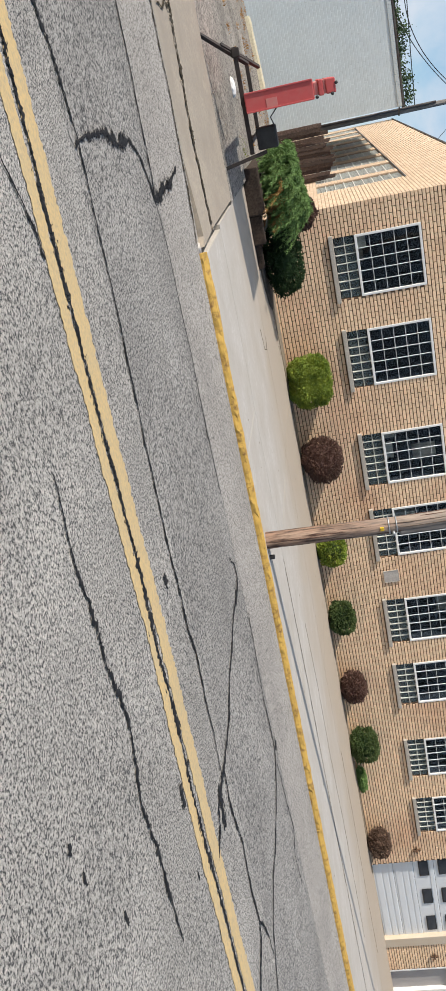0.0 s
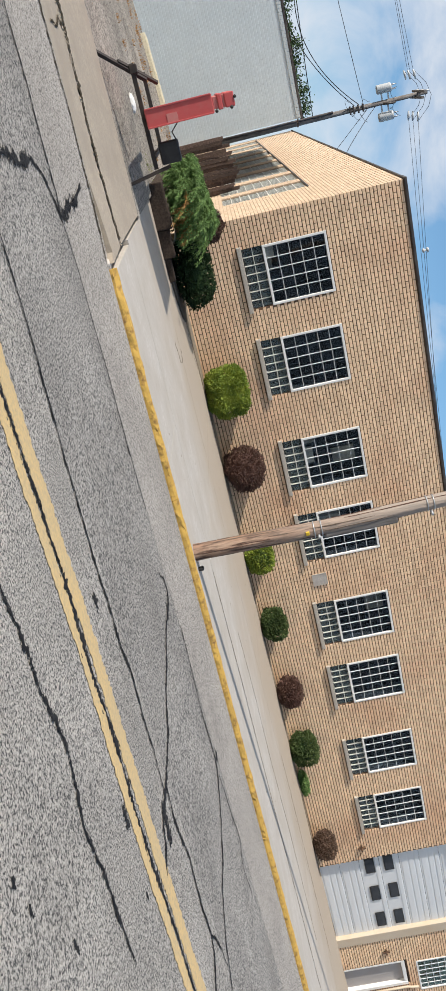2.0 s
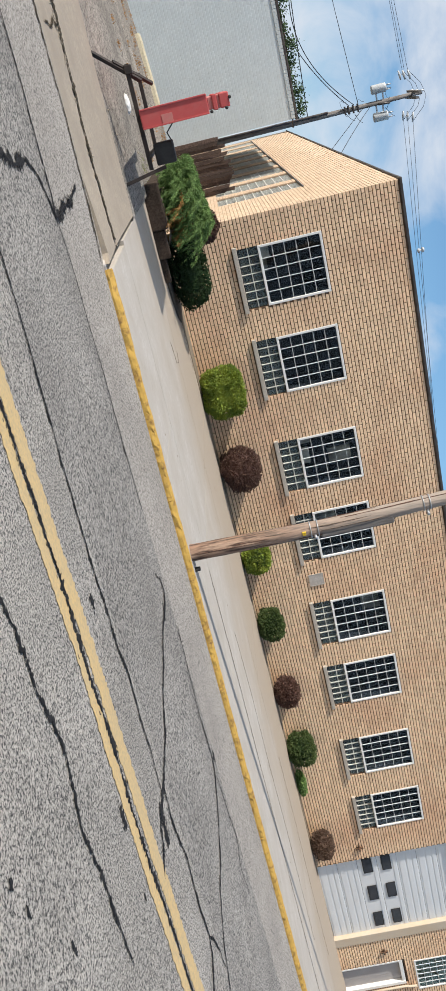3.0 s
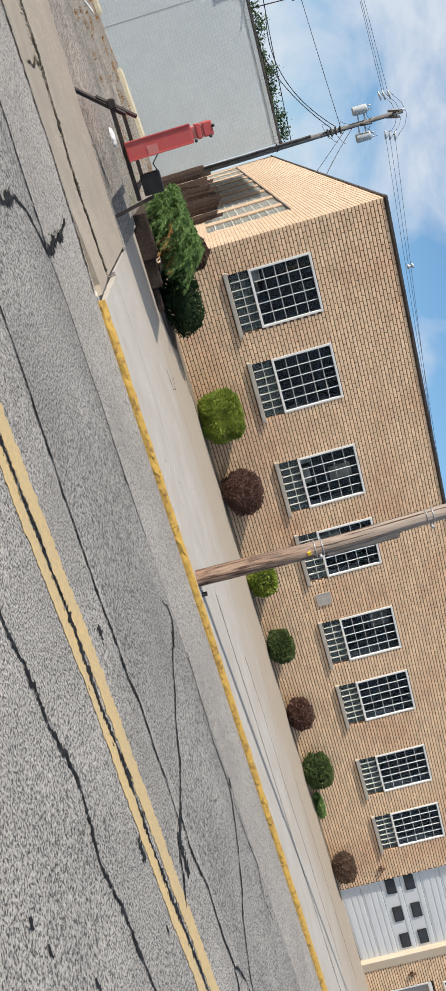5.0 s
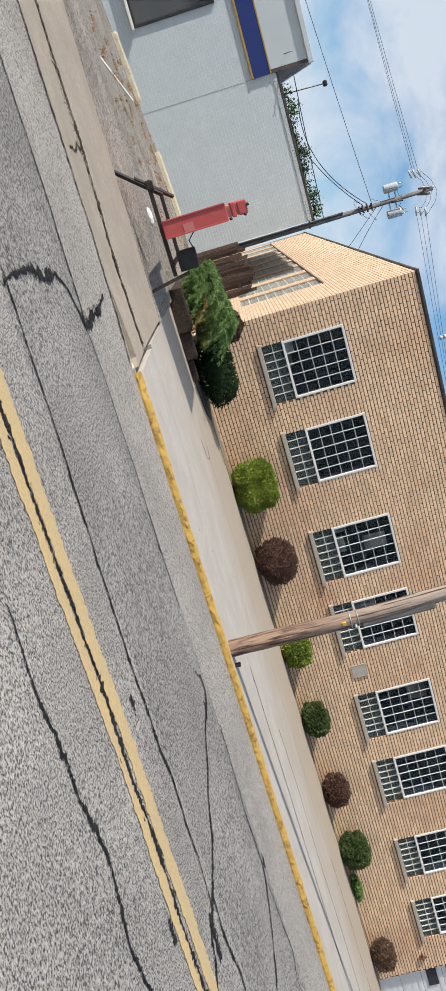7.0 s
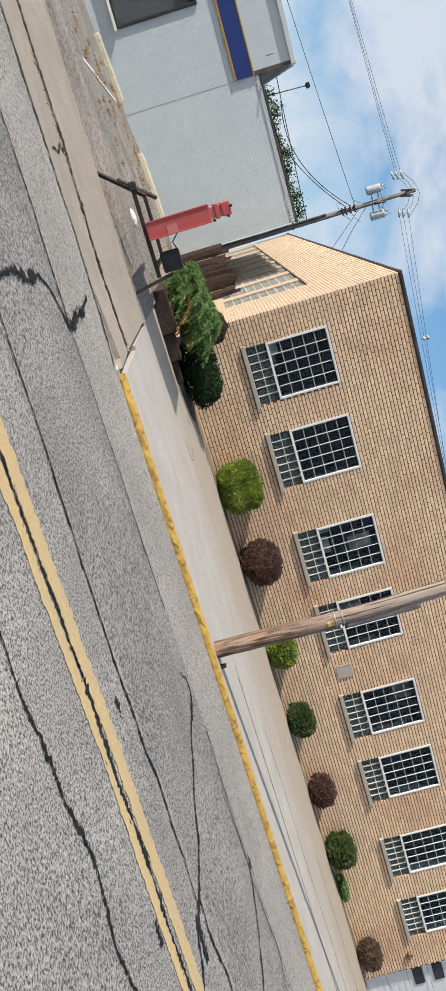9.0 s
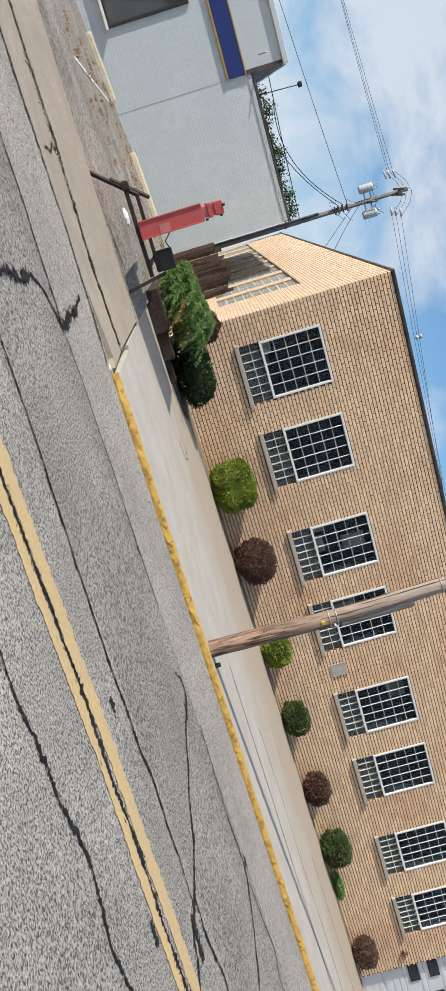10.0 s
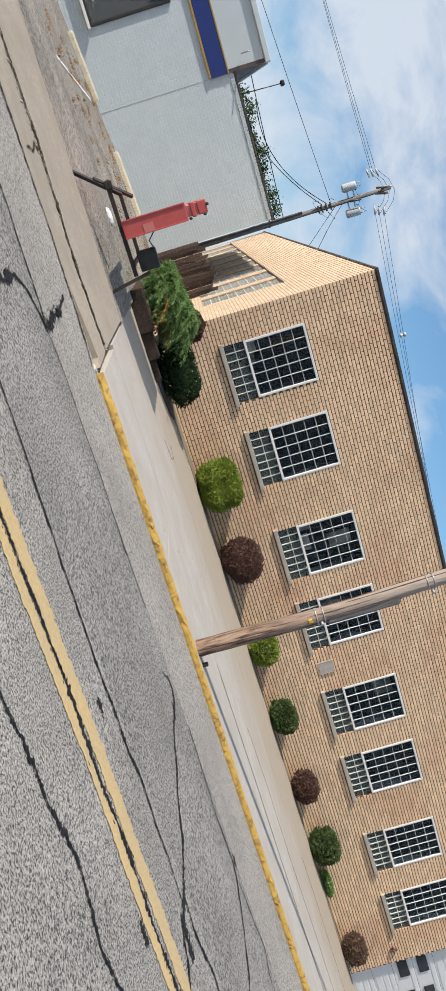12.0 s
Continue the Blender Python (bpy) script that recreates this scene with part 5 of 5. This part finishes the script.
# small weeds and litter on the lot and at the joints
def tufts(name, spots, material, seed, h=0.07, n=14):
    r = random.Random(seed)
    v, f = [], []
    for x, y, z in spots:
        for _ in range(n):
            a, s = r.uniform(0, 6.28), h * r.uniform(0.4, 1.2)
            px, py = x + r.gauss(0, 0.05), y + r.gauss(0, 0.05)
            k = len(v)
            v += [(px - 0.006, py, z), (px + 0.006, py, z), (px + math.cos(a) * s * 0.6, py + math.sin(a) * s * 0.6, z + s)]
            f.append((k, k + 1, k + 2))
    return mesh(name, v, f, material)


r = random.Random(31)
spots = [(x, y, lot_z(x, y)) for x, y in [(r.uniform(-5.5, -1.3), r.uniform(-1.5, 5.8)) for _ in range(70)]]
tagged(new("dry_weeds", tufts("dry_weeds", spots, M_DRY, 1, 0.06)), "dry brown weeds and dirt on the lot", "weeds", kind="stuff")
spots = [(r.uniform(6.6, 9.2), r.uniform(0.0, 0.12), TOP + 0.03) for _ in range(24)]
tagged(new("parapet_weeds", tufts("parapet_weeds", spots, M_DRY, 3, 0.08, 8)), "thin dry weeds on the parapet coping", "weeds", kind="stuff")
spots = [(r.uniform(-1.5, -1.0), r.uniform(-2.2, 0.5), 0.02) for _ in range(50)]
tagged(new("green_weeds", tufts("green_weeds", spots, M_LIME, 2, 0.07)), "thin green weeds beside the retaining wall", "weeds", kind="stuff")

# loose stones on the footway edge and the lot
v, f = [], []
for i in range(420):
    if i < 160:
        x, y = r.uniform(0.0, 2.3), 0
        y = -1.85 + 0.42 * x + r.gauss(0, 0.07)
        z = gz(x)
    elif i < 280:
        x, y = r.uniform(-6, -1.2), r.uniform(-5, 5)
        z = lot_z(x, y)
    else:
        x = r.uniform(-4, -1.0)
        y = -7.27 - 0.25 * max(0, x + 1.9) ** 1.5 + r.gauss(0, 0.03)
        z = az(x, y)
    s = r.uniform(0.006, 0.02)
    k = len(v)
    v += [(x + dx * s * r.uniform(0.7, 1.3), y + dy * s * r.uniform(0.7, 1.3), z + dz * s) for dx, dy, dz in ((1, 0, 0.2), (0, 1, 0.2), (-1, 0, 0.2), (0, -1, 0.2), (0, 0, 1), (0, 0, -0.5))]
    f += [tuple(k + q for q in t) for t in ((0, 1, 4), (1, 2, 4), (2, 3, 4), (3, 0, 4), (1, 0, 5), (2, 1, 5), (3, 2, 5), (0, 3, 5))]
tagged(new("loose_gravel", mesh("loose_gravel", v, f, M_APRON)), "loose gravel and crumbs of concrete", "gravel", kind="stuff")

# ---- utility poles and wires ----
near_pole = empty("utility_pole", 2.27, -8.06, gz(2.3))
tagged(near_pole, "weathered brown wooden utility pole standing behind the kerb", "utility pole")


def pole_bend(z):
    return 0.025 * math.sin(min(1, max(0, z) / 2.0) * 1.6) - 0.03 * max(0, z - 1.6) - 0.02


pts, rad = [], []
for k in range(46):
    z = -0.3 + 9.8 * k / 45
    pts.append((pole_bend(z), 0, z))
    rad.append(max(0.06, 0.094 - 0.0062 * z) * (1 + 0.06 * noise.noise((z * 2.3, 0.4, 7.1))))
part("shaft", tube("shaft", pts, rad, M_WOOD, 28, 0.07, 3), near_pole)
for i in range(40):
    a = i * 0.39 + 0.1 * (i % 3)
    z0 = 0.02 + 2.2 * ((i * 7) % 11) / 11
    z1 = z0 + 0.25 + 0.9 * ((i * 5) % 7) / 7
    q = [(pole_bend(z) + (0.093 - 0.0062 * z) * math.cos(a + 0.03 * j), (0.093 - 0.0062 * z) * math.sin(a + 0.03 * j), z) for j, z in enumerate([z0 + (z1 - z0) * k / 5 for k in range(6)])]
    part("split", tube("split", q, [0.002, 0.006, 0.008 if i % 3 else 0.004, 0.005, 0.004, 0.001], M_SPLIT if i % 2 else M_BARK, 4), near_pole, "dark drying split in the wood")
part("cover_board", bevelled("cover_board", [(0.0, 0.105, -0.075, 0.05, 1.42, 2.22)], M_GREYWOOD, 0.02), near_pole, "grey wooden cable cover")
for z in (1.32, 1.40, 2.55, 2.62):
    bx = pole_bend(z)
    wide = 0.097 - 0.0062 * z
    ring = [(bx + wide * math.cos(a * 0.3307), wide * math.sin(a * 0.3307), z) for a in range(20)]
    part("strap", tube("strap", ring, 0.007, M_GALV, 6), near_pole, "galvanised strap")
part("tag", bevelled("tag", [(-0.03, 0.01, -0.105, -0.078, 1.225, 1.265)], M_TAG, 0.004), near_pole, "yellow metal tag")
for z in (1.36, 2.58):
    part("bolt", tube("bolt", [(0.04, -0.06, z), (0.06, -0.12, z)], 0.016, M_GALV, 8), near_pole)
part("ground_stub", bevelled("ground_stub", [(0.15, 0.19, -0.06, -0.01, -0.05, 0.06)], M_BLACK, 0.01), near_pole, "black conduit stub")

PX, PY = -0.06, 24.0
far_pole = empty("transformer_pole", PX, PY, -0.5)
tagged(far_pole, "grey wooden pole carrying two pale transformers", "utility pole")
part("shaft", tube("shaft", [(0, 0, 0), (0, 0, 5.5), (0, 0, 10.95)], [0.14, 0.115, 0.085], M_GREYWOOD, 16, 0.04, 5), far_pole)
for x, z, s in ((-0.53, 8.86, 1), (0.56, 8.80, 1)):
    can = part("transformer", tube("transformer", [(x, 0, z), (x, 0, z + 0.03), (x, 0, z + 0.55), (x, 0, z + 0.60), (x, 0, z + 0.63)], [0.165, 0.185, 0.185, 0.195, 0.13], M_TANK, 20), far_pole, "pale grey transformer can")
    part("bushing", tube("bushing", [(x - 0.08, 0, z + 0.62), (x - 0.08, 0, z + 0.86)], [0.035, 0.02], M_GALV, 8), can)
    part("bushing", tube("bushing", [(x + 0.09, 0, z + 0.62), (x + 0.09, 0, z + 0.82)], [0.035, 0.02], M_GALV, 8), can)
    part("bracket", beam("bracket", (0, 0, z + 0.18), (x, 0, z + 0.18), 0.05, 0.06, M_GALV), far_pole)
    part("bracket", beam("bracket", (0, 0, z + 0.46), (x, 0, z + 0.46), 0.05, 0.06, M_GALV), far_pole)
part("crossarm", beam("crossarm", (-0.10, -1.1, 10.62), (-0.10, 1.1, 10.62), 0.09, 0.12, M_GREYWOOD), far_pole)
part("crossarm", beam("crossarm", (0.12, -1.1, 10.5), (0.12, 1.1, 10.5), 0.09, 0.12, M_GREYWOOD), far_pole)
for y in (-0.9, 0.1, 0.95):
    part("insulator", tube("insulator", [(-0.10, y, 10.68), (-0.10, y, 10.76), (-0.10, y, 10.84)], [0.03, 0.05, 0.03], M_TANK, 8), far_pole)
    part("insulator", tube("insulator", [(0.62, y, 10.28), (0.82, y, 10.26), (1.0, y, 10.22)], [0.03, 0.055, 0.03], M_TANK, 8), far_pole)
    part("insulator", tube("insulator", [(-0.62, y, 10.34), (-0.82, y, 10.32), (-1.0, y, 10.28)], [0.03, 0.055, 0.03], M_TANK, 8), far_pole)
    part("jumper", tube("jumper", [(-1.0, y, 10.28), (-0.4, y, 10.75), (0.1, y, 10.9), (0.5, y, 10.75), (1.0, y, 10.22)], 0.009, M_CABLE, 5), far_pole)

for k, (x, z, w, h) in enumerate(((-0.45, 7.75, 0.5, 0.55), (0.35, 7.9, 0.45, 0.7), (-0.3, 8.3, 0.35, 0.5), (0.5, 8.3, 0.35, 0.8), (-0.6, 9.6, 0.4, 0.6), (0.55, 9.5, 0.4, 0.7))):
    loop = [(x * (0.2 + 0.8 * q / 8) + 0.12 * math.sin(q), -0.08, z - h * math.sin(math.pi * q / 8) * w + 0.10 * q / 8 * (k % 3)) for q in range(9)]
    part("drip_loop", tube("drip_loop", loop, 0.009, M_CABLE, 5), far_pole, "slack black drip loop")
for z in (7.6, 7.75, 7.95, 8.15):
    part("cable_clamp", bevelled("cable_clamp", [(-0.17, 0.17, -0.16, -0.08, z, z + 0.07)], M_COPING, 0.01), far_pole, "dark cable clamp")
part("cutout", tube("cutout", [(0.05, -0.16, 9.05), (0.1, -0.2, 9.55)], [0.06, 0.04], M_COPING, 8), far_pole, "dark fuse cutout")
part("riser_pipe", tube("riser_pipe", [(-0.1, -0.14, 0.0), (-0.1, -0.13, 6.9)], 0.05, M_COPING, 8), far_pole, "dark riser pipe")


def wire(a, b, sag, r, label):
    a, b = Vector(a), Vector(b)
    pts = [a.lerp(b, k / 20) - Vector((0, 0, sag * 4 * (k / 20) * (1 - k / 20))) for k in range(21)]
    ob = new("overhead_wire", tube("overhead_wire", pts, r, M_CABLE, 6))
    tagged(ob, label, "wire", "overhead wires")


for y, za, zb, zc in ((-0.9, 9.78, 8.45, 8.40), (0.1, 9.86, 8.75, 8.95), (0.95, 9.95, 9.0, 9.15)):
    wire((PX - 1.0, PY + y, za), (PX - 22, PY + y, zb), 0.08, 0.008, "thin power line strung from the transformer pole")
    wire((PX + 1.0, PY + y, 9.74), (PX + 26, PY + y, zc), 0.08, 0.008, "thin power line strung from the transformer pole")
for x, dy, z in ((6.25, -0.9, 9.38),):
    spacer = new("line_spacer", tube("line_spacer", [(x, PY + dy, z + q) for q in (-0.16, -0.13, -0.06, -0.05, 0.04, 0.05, 0.12, 0.15)], [0.03, 0.10, 0.10, 0.045, 0.045, 0.11, 0.11, 0.04], M_TANK, 12))
    tagged(spacer, "pale insulator hanging on the power line", "insulator", "line insulators")
wire((PX, PY, 7.75), (PX - 19.5, PY, 6.1), 0.1, 0.012, "slack telephone cable strung from the transformer pole")
wire((PX - 0.15, PY, 7.55), (-4.9, 21.0, 5.35), 0.75, 0.017, "thick slack cable running down behind the roof")
wire((PX - 0.15, PY, 7.35), (-4.2, 21.0, 4.75), 0.35, 0.017, "thick slack cable running down behind the roof")
wire((PX, PY, 5.55), (-9.6, 21.0, 5.6), 0.05, 0.018, "taut cable behind the grey roof")
wire((PX, PY, 5.15), (-9.6, 21.0, 4.95), 0.05, 0.018, "taut cable behind the grey roof")
wire((PX + 0.1, PY, 8.2), (1.9, 14.0, TOP + 0.04), 0.15, 0.014, "service drop to the brick parapet")
wire((PX, PY, 8.0), (2.6, 22.0, TOP), 0.0, 0.012, "guy wire running down from the pole")

# vine on the cables behind the roof
vine = empty("cable_vine", -3.0, 20.6, 3.85)
tagged(vine, "ragged green vine climbing the cables behind the roof", "vine")


def vine_place(rn):
    s = rn.random()
    k = int(s * 9) / 9
    x = -2.2 + 5.0 * k + rn.gauss(0, 0.16)
    return Vector((x, rn.gauss(0, 0.2), 0.95 + 0.16 * math.sin(k * 17) + rn.gauss(0, 0.15))), Vector((rn.gauss(0, 1), rn.gauss(0, 1), 0.3)).normalized()


part("leaves", foliage("leaves", M_VINE, 2600, vine_place, 0.075, 51), vine)
part("stem", tube("stem", [(-2.4, 0, -4.7), (-2.4, 0, 0.9), (-0.5, 0, 1.0), (1.2, 0, 0.95), (2.9, 0, 0.7)], 0.03, M_BARK, 6), vine)

# ---- single bricks of the front wall ----
single = brick_mesh("brick", [(0.0, BRICK - 0.016 * 0.85, 0.0, COURSE - 0.016)], M_BRICKP, "x", 9)
for p, q, a, b in whole:
    part("brick", single, front_wall, "", pose(p, 0, a))
